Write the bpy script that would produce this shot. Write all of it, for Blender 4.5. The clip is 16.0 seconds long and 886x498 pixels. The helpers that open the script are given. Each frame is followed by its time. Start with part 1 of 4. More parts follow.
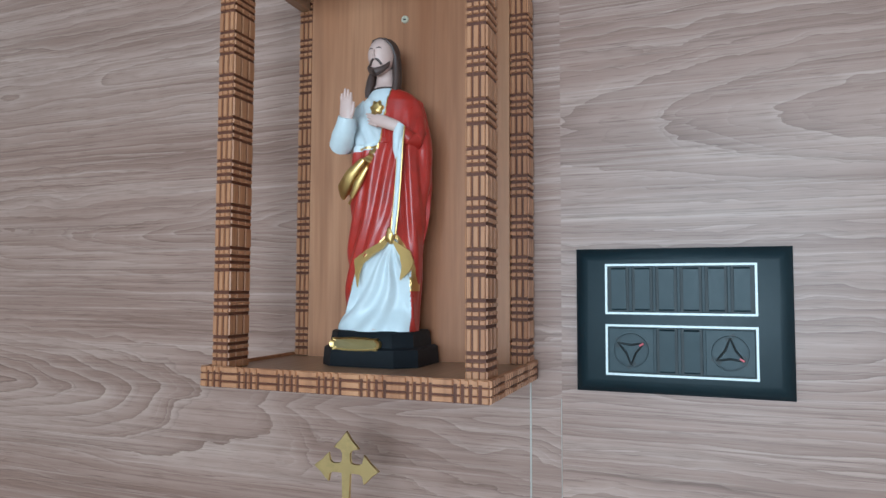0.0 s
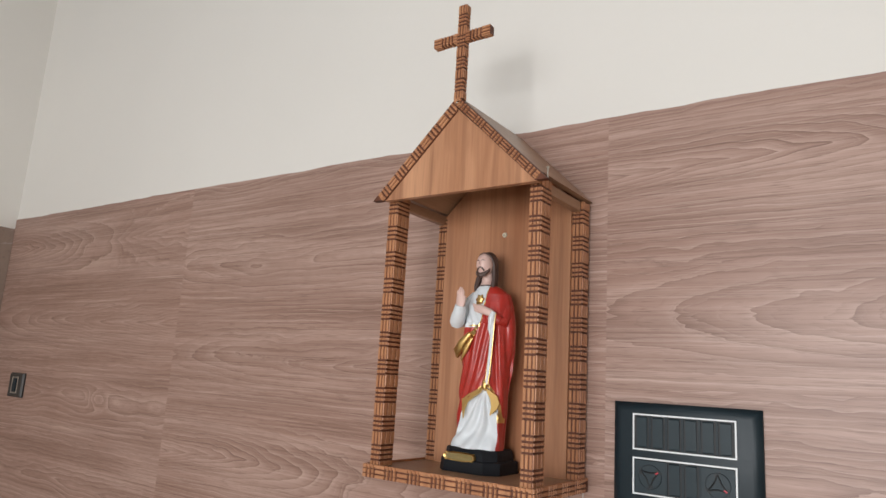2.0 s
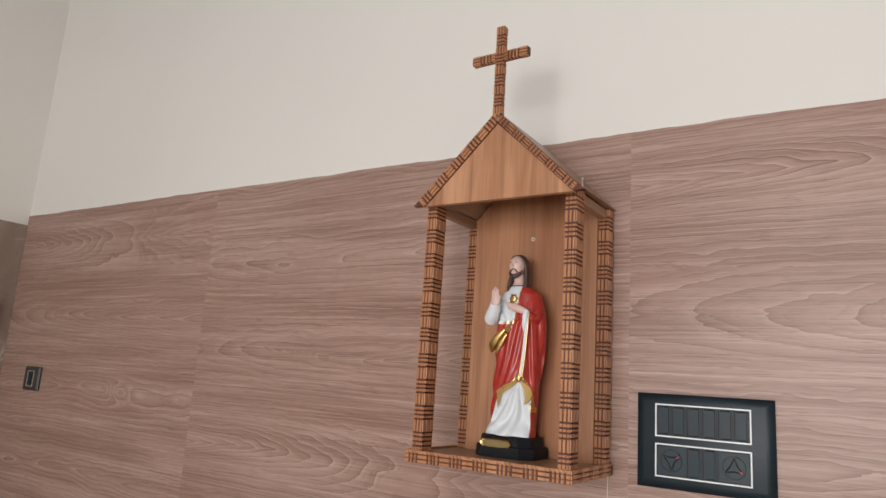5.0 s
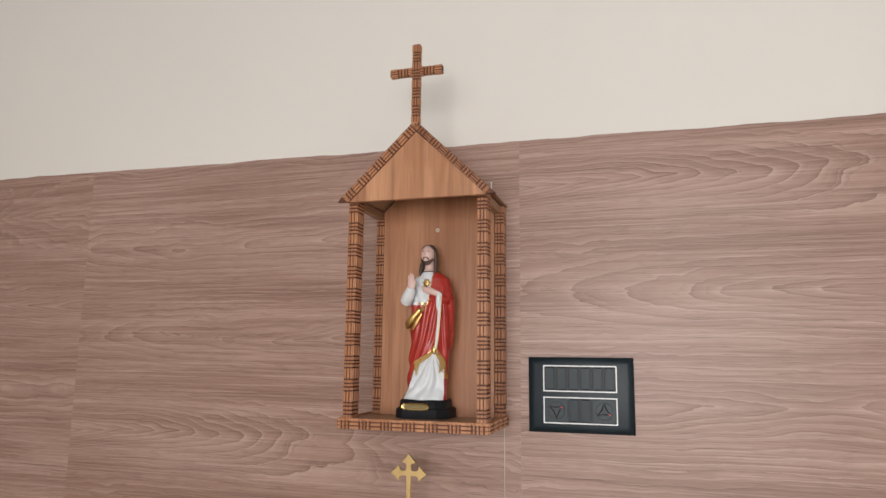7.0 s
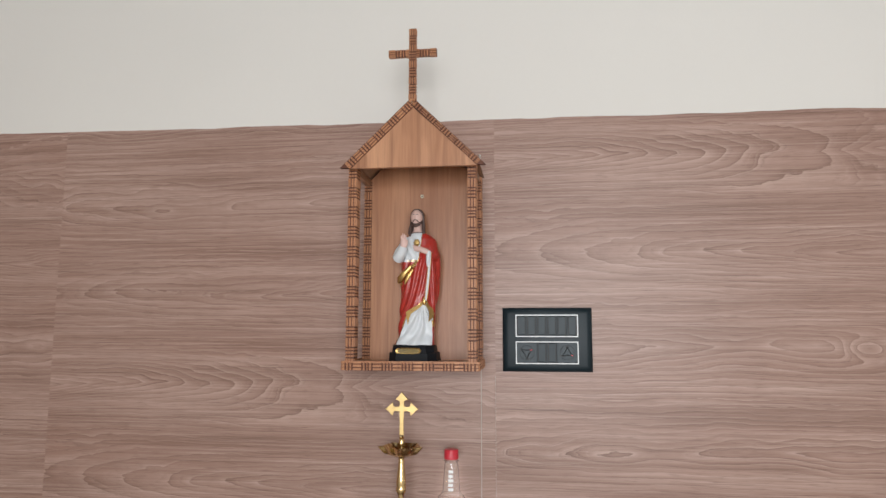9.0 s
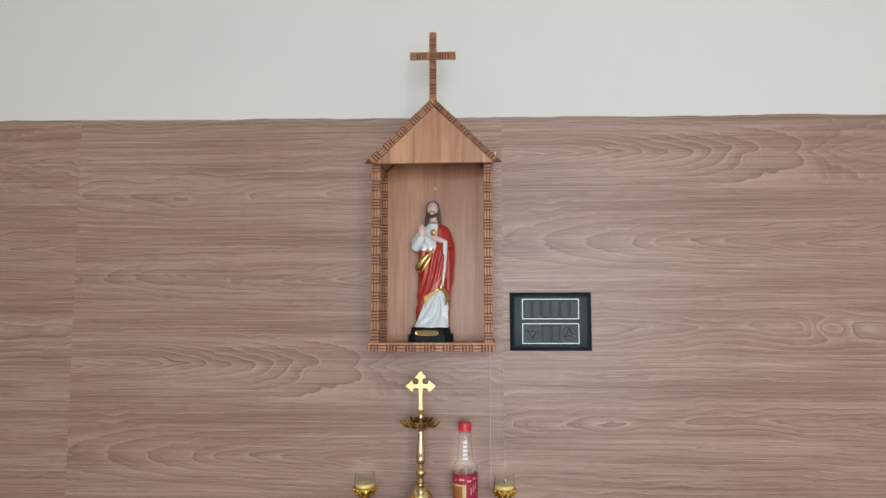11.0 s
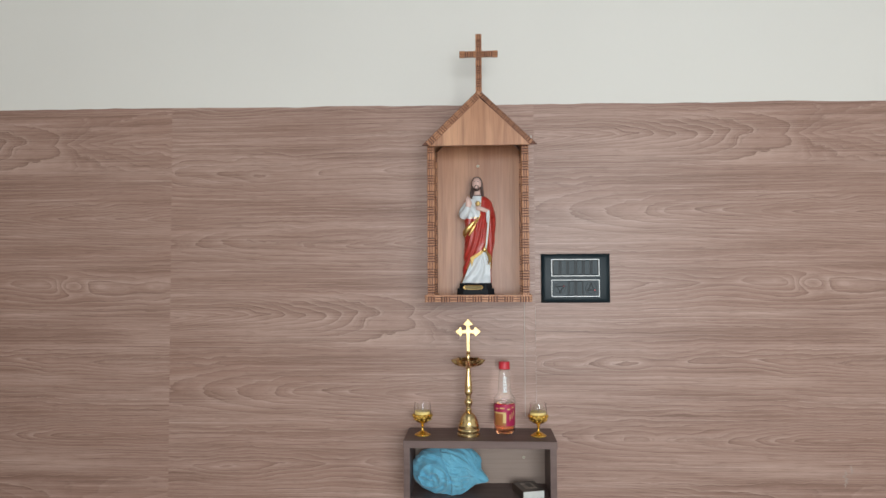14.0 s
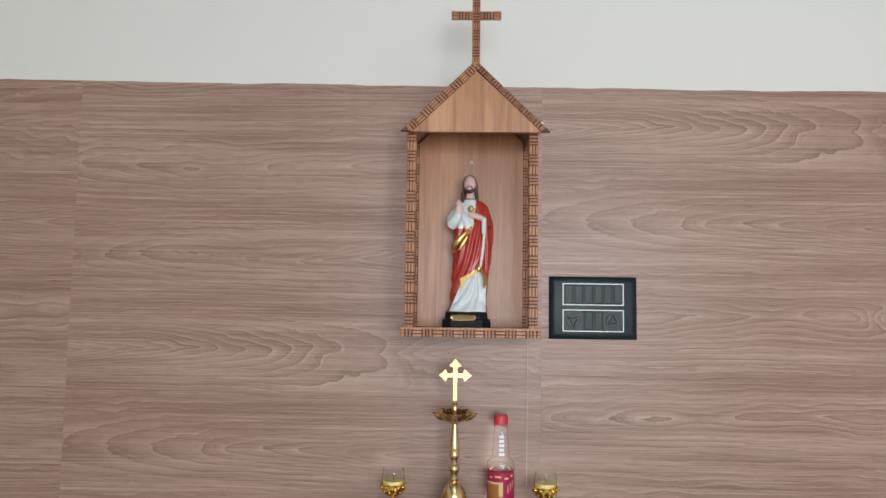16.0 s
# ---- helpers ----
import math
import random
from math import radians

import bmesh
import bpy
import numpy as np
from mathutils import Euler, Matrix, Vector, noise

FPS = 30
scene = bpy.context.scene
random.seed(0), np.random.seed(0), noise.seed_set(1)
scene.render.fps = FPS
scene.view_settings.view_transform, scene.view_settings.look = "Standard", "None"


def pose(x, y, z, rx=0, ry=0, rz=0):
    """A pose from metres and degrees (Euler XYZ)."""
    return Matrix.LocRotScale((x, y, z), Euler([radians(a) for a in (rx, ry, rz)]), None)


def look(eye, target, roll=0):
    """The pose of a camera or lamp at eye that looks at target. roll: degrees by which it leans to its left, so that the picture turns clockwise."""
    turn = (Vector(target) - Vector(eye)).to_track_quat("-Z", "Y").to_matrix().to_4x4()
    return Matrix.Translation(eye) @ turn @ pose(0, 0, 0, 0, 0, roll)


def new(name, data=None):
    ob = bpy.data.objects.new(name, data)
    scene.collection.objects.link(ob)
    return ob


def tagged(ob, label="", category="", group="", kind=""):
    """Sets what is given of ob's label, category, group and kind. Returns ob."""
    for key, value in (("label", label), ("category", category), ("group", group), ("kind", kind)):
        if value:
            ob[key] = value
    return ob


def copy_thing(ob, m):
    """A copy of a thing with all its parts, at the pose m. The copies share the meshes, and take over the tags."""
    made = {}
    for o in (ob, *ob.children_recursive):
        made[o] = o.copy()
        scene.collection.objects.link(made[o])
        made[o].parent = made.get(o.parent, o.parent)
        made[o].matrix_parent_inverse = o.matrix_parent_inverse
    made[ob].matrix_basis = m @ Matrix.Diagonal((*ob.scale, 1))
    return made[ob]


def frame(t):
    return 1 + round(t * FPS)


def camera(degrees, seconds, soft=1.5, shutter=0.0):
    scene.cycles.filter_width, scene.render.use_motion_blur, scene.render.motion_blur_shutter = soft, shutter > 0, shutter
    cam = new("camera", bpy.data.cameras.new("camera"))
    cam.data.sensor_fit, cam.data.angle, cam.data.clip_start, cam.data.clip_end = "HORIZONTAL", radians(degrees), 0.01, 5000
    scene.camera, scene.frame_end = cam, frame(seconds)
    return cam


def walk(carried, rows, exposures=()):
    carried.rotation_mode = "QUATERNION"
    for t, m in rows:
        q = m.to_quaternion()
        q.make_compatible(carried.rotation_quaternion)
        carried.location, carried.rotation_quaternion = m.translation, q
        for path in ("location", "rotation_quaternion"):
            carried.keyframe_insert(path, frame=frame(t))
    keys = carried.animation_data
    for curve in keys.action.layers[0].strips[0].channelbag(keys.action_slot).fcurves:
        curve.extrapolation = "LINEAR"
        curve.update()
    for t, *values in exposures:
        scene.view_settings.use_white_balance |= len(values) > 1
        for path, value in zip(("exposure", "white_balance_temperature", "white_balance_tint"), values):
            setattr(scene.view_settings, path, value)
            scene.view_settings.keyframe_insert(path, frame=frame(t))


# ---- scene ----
cam = camera(66.5, 16.0)
PATH = [
    (0, (0.294, -0.705, 1.493), (-0.411, 1.162, 1.611), 0.2),
    (0.5, (0.398, -0.773, 1.501), (-0.582, 0.963, 1.675), 1.3),
    (1, (0.447, -0.85, 1.526), (-0.616, 0.815, 1.84), 1.7),
    (1.5, (0.488, -0.927, 1.538), (-0.618, 0.701, 1.892), 2.5),
    (2, (0.55, -0.988, 1.548), (-0.589, 0.611, 1.93), 3.4),
    (2.5, (0.628, -0.982, 1.539), (-0.607, 0.523, 1.995), 5.4),
    (3, (0.645, -1.001, 1.546), (-0.648, 0.459, 1.991), 5.0),
    (3.2, (0.644, -1.009, 1.55), (-0.655, 0.45, 1.981), 4.4),
    (5.3, (0.507, -1.134, 1.527), (-0.544, 0.53, 1.884), 3.0),
    (5.5, (0.529, -1.153, 1.526), (-0.516, 0.523, 1.84), 1.9),
    (6, (0.525, -1.266, 1.541), (-0.389, 0.492, 1.811), 1.1),
    (6.5, (0.5, -1.309, 1.55), (-0.318, 0.491, 1.851), 2.2),
    (7, (0.406, -1.351, 1.534), (-0.168, 0.54, 1.847), 0.6),
    (7.5, (0.334, -1.392, 1.502), (-0.053, 0.551, 1.776), 1.2),
    (8, (0.318, -1.454, 1.494), (-0.02, 0.494, 1.796), 2.2),
    (8.5, (0.29, -1.524, 1.477), (-0.011, 0.434, 1.754), 1.3),
    (10.8, (0.095, -1.654, 1.5), (-0.006, 0.335, 1.678), -0.6),
    (11, (0.096, -1.693, 1.498), (-0.004, 0.297, 1.67), -0.1),
    (11.5, (0.135, -1.778, 1.493), (-0.027, 0.215, 1.541), -0.5),
    (12, (0.121, -1.834, 1.478), (-0.052, 0.158, 1.443), -0.4),
    (12.5, (0.11, -1.87, 1.483), (-0.053, 0.123, 1.466), -0.5),
    (13, (0.06, -1.923, 1.467), (-0.075, 0.072, 1.462), -0.9),
    (13.5, (0.032, -1.971, 1.472), (-0.066, 0.026, 1.511), -0.4),
    (14, (-0.003, -2.005, 1.468), (-0.111, -0.01, 1.551), -0.3),
    (14.5, (-0.018, -1.994, 1.462), (-0.107, 0.003, 1.544), 0.3),
    (15, (-0.026, -1.907, 1.449), (-0.106, 0.09, 1.534), 1.2),
    (15.5, (-0.006, -1.733, 1.501), (-0.119, 0.26, 1.619), 1.0),
    (16, (-0.037, -1.569, 1.471), (-0.078, 0.424, 1.628), 0.8),
]
EXPOSURES = [
    (0.0, 0.03, 5020, -6), (0.5, 0.13, 5220, -3), (1.0, 0.07, 5800, 5), (1.5, 0.02, 6150, 9), (2.0, -0.02, 6550, 12), (3.0, -0.09, 7000, 15),
    (5.5, -0.12, 6700, 14), (7.0, -0.14, 6850, 15), (8.5, -0.12, 6600, 13), (11.0, -0.15, 6200, 7), (11.5, -0.14, 6130, 7), (12.0, -0.03, 6050, 6), (13.0, -0.02, 6030, 5),
    (14.0, -0.1, 6300, 7), (15.0, -0.08, 6250, 6), (16.0, -0.13, 6200, 7)]
walk(cam, [(t, look(eye, target, roll)) for t, eye, target, roll in PATH], EXPOSURES)

# ---- world, window light ----
world = bpy.data.worlds.new("world")
scene.world = world
world.use_nodes = True
wn = world.node_tree
sky = wn.nodes.new("ShaderNodeTexSky")
sky.sky_type, sky.sun_disc = "NISHITA", False
sky.sun_elevation, sky.sun_rotation = radians(48), radians(20)
wn.nodes["Background"].inputs[1].default_value = 0.12
wn.links.new(sky.outputs[0], wn.nodes["Background"].inputs[0])

WIN = (-0.40, 1.45, 0.90, 2.20)      # the window opening in the wall behind: x0, x1, z0, z1
BACK_Y, LEFT_X, RIGHT_X, TOP_Z = -3.7, -1.93, 2.5, 3.0


def area_lamp(name, eye, target, sx, sy, watts, colour):
    data = bpy.data.lights.new(name, "AREA")
    data.shape, data.size, data.size_y, data.energy, data.color = "RECTANGLE", sx, sy, watts, colour
    ob = new(name, data)
    ob.matrix_world = look(eye, target)
    return ob


area_lamp("window_light", (0.53, BACK_Y - 0.02, 1.55), (0.53, 0.0, 1.55), 1.80, 1.26, 90.0, (0.95, 0.98, 1.0))

# ---- materials ----


class Val:
    """A socket in a node tree that can be reckoned with."""

    def __init__(self, tree, out):
        self.tree, self.out = tree, out

    def op(self, kind, *others):
        node = self.tree.nodes.new("ShaderNodeMath")
        node.operation = kind
        for i, v in enumerate((self, *others)):
            if isinstance(v, Val):
                self.tree.links.new(v.out, node.inputs[i])
            else:
                node.inputs[i].default_value = v
        return Val(self.tree, node.outputs[0])

    def __add__(self, v): return self.op("ADD", v)
    def __sub__(self, v): return self.op("SUBTRACT", v)
    def __mul__(self, v): return self.op("MULTIPLY", v)
    def clamp(self):
        return self.op("MAXIMUM", 0.0).op("MINIMUM", 1.0)

    def band(self, lo, hi):
        return ((self - lo) * (1.0 / (hi - lo))).clamp()


class Mat:
    """A node material under construction."""

    def __init__(self, name, rough=0.5, metal=0.0, spec=0.5):
        self.m = bpy.data.materials.new(name)
        self.m.use_nodes = True
        self.t = self.m.node_tree
        self.b = self.t.nodes["Principled BSDF"]
        self.b.inputs["Roughness"].default_value = rough
        self.b.inputs["Metallic"].default_value = metal
        self.b.inputs["Specular IOR Level"].default_value = spec
        self.coord = self.t.nodes.new("ShaderNodeTexCoord").outputs["Object"]

    def axes(self):
        sep = self.t.nodes.new("ShaderNodeSeparateXYZ")
        self.t.links.new(self.coord, sep.inputs[0])
        return [Val(self.t, sep.outputs[i]) for i in range(3)]

    def noise(self, scale=(1, 1, 1), detail=2.0, rough=0.5, shift=(0, 0, 0), coord=None, warp=0.0):
        mp = self.t.nodes.new("ShaderNodeMapping")
        mp.inputs["Scale"].default_value, mp.inputs["Location"].default_value = scale, shift
        self.t.links.new(coord or self.coord, mp.inputs[0])
        n = self.t.nodes.new("ShaderNodeTexNoise")
        n.inputs["Scale"].default_value, n.inputs["Detail"].default_value, n.inputs["Roughness"].default_value = 1.0, detail, rough
        n.inputs["Distortion"].default_value = warp
        self.t.links.new(mp.outputs[0], n.inputs["Vector"])
        return Val(self.t, n.outputs["Fac"])

    def rgb(self, c):
        n = self.t.nodes.new("ShaderNodeRGB")
        n.outputs[0].default_value = (*c, 1)
        return n.outputs[0]

    def mix(self, f, a, b, kind="MIX"):
        n = self.t.nodes.new("ShaderNodeMix")
        n.data_type, n.blend_type = "RGBA", kind
        if isinstance(f, Val):
            self.t.links.new(f.out, n.inputs[0])
        else:
            n.inputs[0].default_value = f
        for sock, v in ((n.inputs[6], a), (n.inputs[7], b)):
            if isinstance(v, tuple):
                sock.default_value = (*v, 1)
            else:
                self.t.links.new(v, sock)
        return n.outputs[2]

    def colour(self, c):
        if isinstance(c, tuple):
            self.b.inputs["Base Color"].default_value = (*c, 1)
        else:
            self.t.links.new(c, self.b.inputs["Base Color"])
        return self

    def rough(self, v):
        self.t.links.new(v.out, self.b.inputs["Roughness"])
        return self

    def bump(self, v, strength=0.3, dist=0.001):
        n = self.t.nodes.new("ShaderNodeBump")
        n.inputs["Strength"].default_value, n.inputs["Distance"].default_value = strength, dist
        self.t.links.new(v.out, n.inputs["Height"])
        self.t.links.new(n.outputs[0], self.b.inputs["Normal"])
        return self

    def random(self):
        return Val(self.t, self.t.nodes.new("ShaderNodeObjectInfo").outputs["Random"])


def wallpaper_material():
    """Printed plain-sawn timber: growth rings cut as nested cones about five level axes, with arches, streaks and pores; it repeats every 1.10 m upwards."""
    m = Mat("woodgrain_wallpaper", 0.42, spec=0.41)
    u, _, v = m.axes()

    def point(x, y, z):
        n = m.t.nodes.new("ShaderNodeCombineXYZ")
        for i, q in enumerate((x, y, z)):
            if isinstance(q, Val):
                m.t.links.new(q.out, n.inputs[i])
            else:
                n.inputs[i].default_value = q
        return n.outputs[0]

    slow = m.noise((1.3, 1, 5.0), 1.0, 0.5)
    mid = m.noise((5.0, 1, 22.0), 1.5, 0.5, (3.1, 0, 1.7))
    swirl = m.noise((13.0, 1, 24.0), 2.0, 0.5, (2.2, 0, 5.1))
    jitter = m.noise((34.0, 1, 170.0), 2.0, 0.6, (1.2, 0, 8.1))
    vw = v + (slow - 0.5) * 0.056 + (mid - 0.5) * 0.022 + (swirl - 0.5) * 0.007
    q = ((vw + 0.08) * (1 / 1.10)).op("FRACT") * 5.0
    cell = q.op("FLOOR")
    dv = (q - cell - 0.5) * 0.22
    near = (dv.op("ABSOLUTE") * (-1 / 0.085) + 1.0).clamp()

    def pick(values):
        total = None
        for i, k in enumerate(values):
            w = cell.op("COMPARE", float(i), 0.1) * k
            total = w if total is None else total + w
        return total

    # for each axis: how fast the cones close along the sheet, how blunt their tips are, how much they wander
    slope = pick((-11.0, 16.0, -8.0, -4.0, 3.0))
    blunt = pick((0.00006, 0.0020, 0.00009, 0.00006, 0.00010))
    roam = pick((2.0, 3.0, 4.0, 7.5, 8.0))
    wander = m.noise((3.4, 1, 1), 1.0, 0.4, (0.7, 0, 0), coord=point(u, cell * 7.3, 0.0))
    loops = m.noise((8.0, 1, 14.0), 1.0, 0.4, (5.7, 0, 2.3))
    arch = pick((0.0, 1.0, 0.0, 0.0, 0.0))
    cone = slope * (u - 0.5) + (wander - 0.5) * roam + (loops - 0.5) * (arch * 1.6 + 1.1)
    radius = (dv * dv + blunt).op("SQRT")
    ku, kv = (u - 0.79) * (1 / 0.05), (q - 4.5) * (1 / 0.09)
    knot = ((ku * ku + kv * kv) * -1.0).op("EXPONENT")
    rings = radius * 82.0 + cone * near + knot * 3.5 + (jitter - 0.5) * 0.24 + (swirl - 0.5) * 0.9

    def lines(r, power):
        return r.op("FRACT").op("POWER", power)

    def edges(r, power):
        return (r.op("FRACT") * -1.0 + 1.0).op("POWER", power)

    each = m.noise((1.7, 9.7, 1), 1.0, 0.5, (2.7, 0, 0), coord=point(u, rings.op("FLOOR"), cell)).band(0.36, 0.64)
    close = rings * 2.7 + swirl * 0.5
    each2 = m.noise((2.3, 7.1, 1), 1.0, 0.5, (8.7, 0, 0), coord=point(u, close.op("FLOOR"), cell)).band(0.44, 0.66)
    show = m.noise((1.0, 1, 12.0), 2.0, 0.5, (1.0, 0, 6.0)).band(0.30, 0.62)
    axis = near.op("POWER", 1.6)
    streak = m.noise((1.5, 1, 150.0), 4.0, 0.7, (0.4, 0, 9.0))
    thin = m.noise((2.2, 1, 270.0), 4.0, 0.7, (1.4, 0, 3.0))
    pale = m.noise((1.9, 1, 230.0), 4.0, 0.7, (9.4, 0, 7.0))
    pores = m.noise((22.0, 1, 520.0), 2.0, 0.6, (5.0, 0, 2.0))
    tone = m.noise((0.4, 1, 8.0), 3.0, 0.55, (2.0, 0, 4.0))
    patch = m.noise((1.3, 1, 2.2), 2.0, 0.5, (8.0, 0, 8.0))
    blotch = m.noise((1.4, 1, 26.0), 3.0, 0.6, (3.7, 0, 5.5))
    away = near * -0.30 + 1.0                       # streaks lie thick between the axes, thin over the cones
    c = m.mix(tone.band(0.3, 0.7), PAPER_A, PAPER_B)
    c = m.mix(patch.band(0.35, 0.7) * 0.4, c, PAPER_C)
    c = m.mix(blotch.band(0.47, 0.64) * away * 0.62, c, PAPER_D)
    c = m.mix((blotch * -1.0 + 1.0).band(0.52, 0.68) * 0.30, c, PAPER_L)
    c = m.mix(streak.band(0.46, 0.66) * away * 0.48, c, PAPER_D)
    c = m.mix(lines(rings, 2.2) * (axis * 0.18 + show * 0.13 + 0.08), c, PAPER_D)
    c = m.mix(edges(rings, 2.4) * (axis * 0.06 + show * 0.06), c, PAPER_L)
    c = m.mix(lines(rings, 8.0) * (each * (show * 0.32 + 0.18) + axis * 0.08 + show * 0.08), c, PAPER_K)
    c = m.mix(edges(rings, 5.0) * (each * (show * 0.28 + 0.16) + axis * 0.08 + 0.03), c, PAPER_L)
    c = m.mix(lines(close, 7.0) * each2 * (show * 0.54 + 0.12), c, PAPER_K)
    c = m.mix(edges(close, 7.0) * each2 * (show * 0.36 + 0.08), c, PAPER_L)
    c = m.mix(thin.band(0.53, 0.64) * away * 0.44, c, PAPER_K)
    c = m.mix(pale.band(0.55, 0.66) * away * 0.44, c, PAPER_L)
    c = m.mix(pores.band(0.56, 0.68) * 0.40, c, PAPER_K)
    relief = lines(rings, 6.0) * -0.5 + lines(close, 6.0) * each2 * -0.3 + streak * 0.3 + pores * 0.25
    m.colour(c).bump(relief, 0.16, 0.0005)
    return m.rough(streak * 0.12 + 0.34).m


PAPER_A, PAPER_B, PAPER_C = (0.352, 0.204, 0.155), (0.438, 0.280, 0.225), (0.436, 0.304, 0.254)
PAPER_D, PAPER_K, PAPER_L = (0.228, 0.126, 0.092), (0.128, 0.066, 0.047), (0.630, 0.462, 0.388)


def timber(name, a, b, vein, axis="z", rough=0.4, scale=1.0, strength=0.2):
    """Plain sawn or veneered wood with its grain along one axis."""
    m = Mat(name, rough, spec=0.4)
    along, across = 3.0 * scale, 75.0 * scale
    s = {"x": (along, across, across), "y": (across, along, across), "z": (across, across, along)}[axis]
    s2 = tuple(q * 0.28 for q in s)
    fine = m.noise(tuple(q * 4.5 for q in s), 3.0, 0.6)
    wide = m.noise(s2, 3.0, 0.5, (1.3, 2.2, 0.7), warp=0.5)
    streaks = m.noise(s, 2.0, 0.5, (4.0, 1.0, 2.0), warp=0.9)
    c = m.mix(wide.band(0.3, 0.7), a, b)
    c = m.mix(streaks.band(0.52, 0.75) * 0.55, c, vein)
    cloud = m.noise(tuple(q * 0.22 + 2.0 for q in s), 3.0, 0.55, (7.0, 3.0, 1.0), warp=1.1)
    c = m.mix(cloud.band(0.48, 0.68) * 0.45, c, tuple(0.5 * (p + q) for p, q in zip(a, vein)))
    c = m.mix(fine.band(0.4, 0.75) * 0.20, c, tuple(q * 0.6 for q in vein))
    c = m.mix(m.random() * 0.18, c, tuple(q * 0.8 for q in a))
    return m.colour(c).bump(fine, strength, 0.0005).rough(fine * 0.2 + (rough - 0.1)).m


def painted(name, c, rough=0.6, mottle=0.06, bump=0.15, scale=1.0):
    m = Mat(name, rough, spec=0.3)
    big = m.noise((1.4 * scale,) * 3, 3.0, 0.5)
    small = m.noise((90 * scale,) * 3, 3.0, 0.6)
    c2 = tuple(max(0.0, q * (1 - 2 * mottle)) for q in c)
    col = m.mix(big.band(0.3, 0.7), c, c2)
    col = m.mix(small.band(0.45, 0.75) * 0.25, col, c2)
    return m.colour(col).bump(small, bump, 0.001).m


def marble_paper():
    m = Mat("marble_wallpaper", 0.38, spec=0.4)
    cloud = m.noise((4, 4, 4), 5.0, 0.6, warp=0.8)
    vein = m.noise((3.2, 3.2, 5), 4.0, 0.55, (3, 1, 5), warp=1.4)
    line = ((vein - 0.5).op("ABSOLUTE") * -1.0 + 0.022) * 46.0
    spots = m.noise((60, 60, 60), 2.0, 0.5)
    c = m.mix(cloud.band(0.3, 0.7), (0.225, 0.160, 0.125), (0.36, 0.275, 0.225))
    c = m.mix(line.clamp() * cloud.band(0.45, 0.65) * 0.75, c, (0.62, 0.58, 0.54))
    c = m.mix(spots.band(0.6, 0.75) * 0.3, c, (0.14, 0.11, 0.09))
    return m.colour(c).m


def metal(name, c, rough=0.25, dirt=0.25):
    m = Mat(name, rough, 1.0)
    n = m.noise((45, 45, 45), 4.0, 0.6)
    w = m.noise((260, 260, 260), 2.0, 0.5)
    col = m.mix(n.band(0.45, 0.75) * dirt, c, tuple(q * 0.45 for q in c))
    return m.colour(col).rough(n * 0.22 + w * 0.08 + (rough - 0.12)).bump(w, 0.05, 0.0004).m


def glazed(name, c, rough=0.3, shade=0.8, spec=0.5):
    """Painted plaster, enamel or plastic with faint wear."""
    m = Mat(name, rough, spec=spec)
    n = m.noise((60, 60, 60), 3.0, 0.6)
    k = m.noise((240, 240, 240), 2.0, 0.5)
    return m.colour(m.mix(n.band(0.4, 0.75) * 0.6, c, tuple(q * shade for q in c))).rough(k * 0.12 + (rough - 0.06)).bump(k, 0.05, 0.0003).m


def clear(name, c, rough=0.03, ior=1.45):
    m = Mat(name, rough)
    m.b.inputs["Transmission Weight"].default_value = 1.0
    m.b.inputs["IOR"].default_value = ior
    return m.colour(c).m


PAPER = wallpaper_material()
PAINT = painted("cream_wall_paint", (0.78, 0.75, 0.70), 0.55, 0.02, 0.12)
MARBLE = marble_paper()
SCUFF = painted("scuffed_print", (0.47, 0.36, 0.305), 0.7, 0.15, 0.1, 30)
PAPER_EDGE = painted("bare_paper_edge", (0.60, 0.53, 0.47), 0.7, 0.12, 0.1, 6)
# Floor colour is assumed: kept pale to bounce light upwards.
FLOOR_BOUNCE = painted("floor_bounce_glaze", (0.60, 0.54, 0.47), 0.25, 0.08, 0.02, 2)
SHEET = metal("galvanised_sheet", (0.55, 0.58, 0.60), 0.45, 0.4)
MORTAR = painted("rough_mortar", (0.30, 0.28, 0.26), 0.9, 0.2, 0.6, 5)
BOARD_Z = timber("shrine_board", (0.365, 0.158, 0.078), (0.62, 0.325, 0.180), (0.20, 0.078, 0.040), "z", 0.34, 0.85)
BOARD_Y = timber("shrine_roof_board", (0.34, 0.19, 0.11), (0.42, 0.25, 0.15), (0.23, 0.12, 0.07), "y", 0.36)
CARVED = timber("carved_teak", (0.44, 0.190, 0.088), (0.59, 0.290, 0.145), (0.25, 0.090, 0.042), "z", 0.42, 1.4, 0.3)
# Darker red-brown for the cuts, with the shade between ribs put in.
GROOVE_SHADE = timber("carved_groove_shade", (0.110, 0.034, 0.016), (0.145, 0.048, 0.023), (0.06, 0.020, 0.010), "z", 0.55, 1.4, 0.3)
SHELF_WOOD = timber("dark_shelf_laminate", (0.142, 0.090, 0.080), (0.188, 0.126, 0.112), (0.092, 0.056, 0.050), "x", 0.52, 1.0, 0.1)
SHELF_BACK = timber("shelf_back_laminate", (0.36, 0.265, 0.215), (0.43, 0.325, 0.27), (0.29, 0.205, 0.165), "x", 0.45, 0.7, 0.1)
SATIN_BRASS = metal("satin_brass", (0.70, 0.50, 0.225), 0.35, 0.6)
BRASS = metal("polished_brass", (0.83, 0.62, 0.31), 0.22, 0.45)
GOLD = metal("gilt_cup", (0.90, 0.60, 0.14), 0.22, 0.35)
WASHER = glazed("pale_washer", (0.62, 0.55, 0.42), 0.4, 0.85)
STEEL = metal("zinc_screw", (0.72, 0.71, 0.66), 0.3, 0.2)
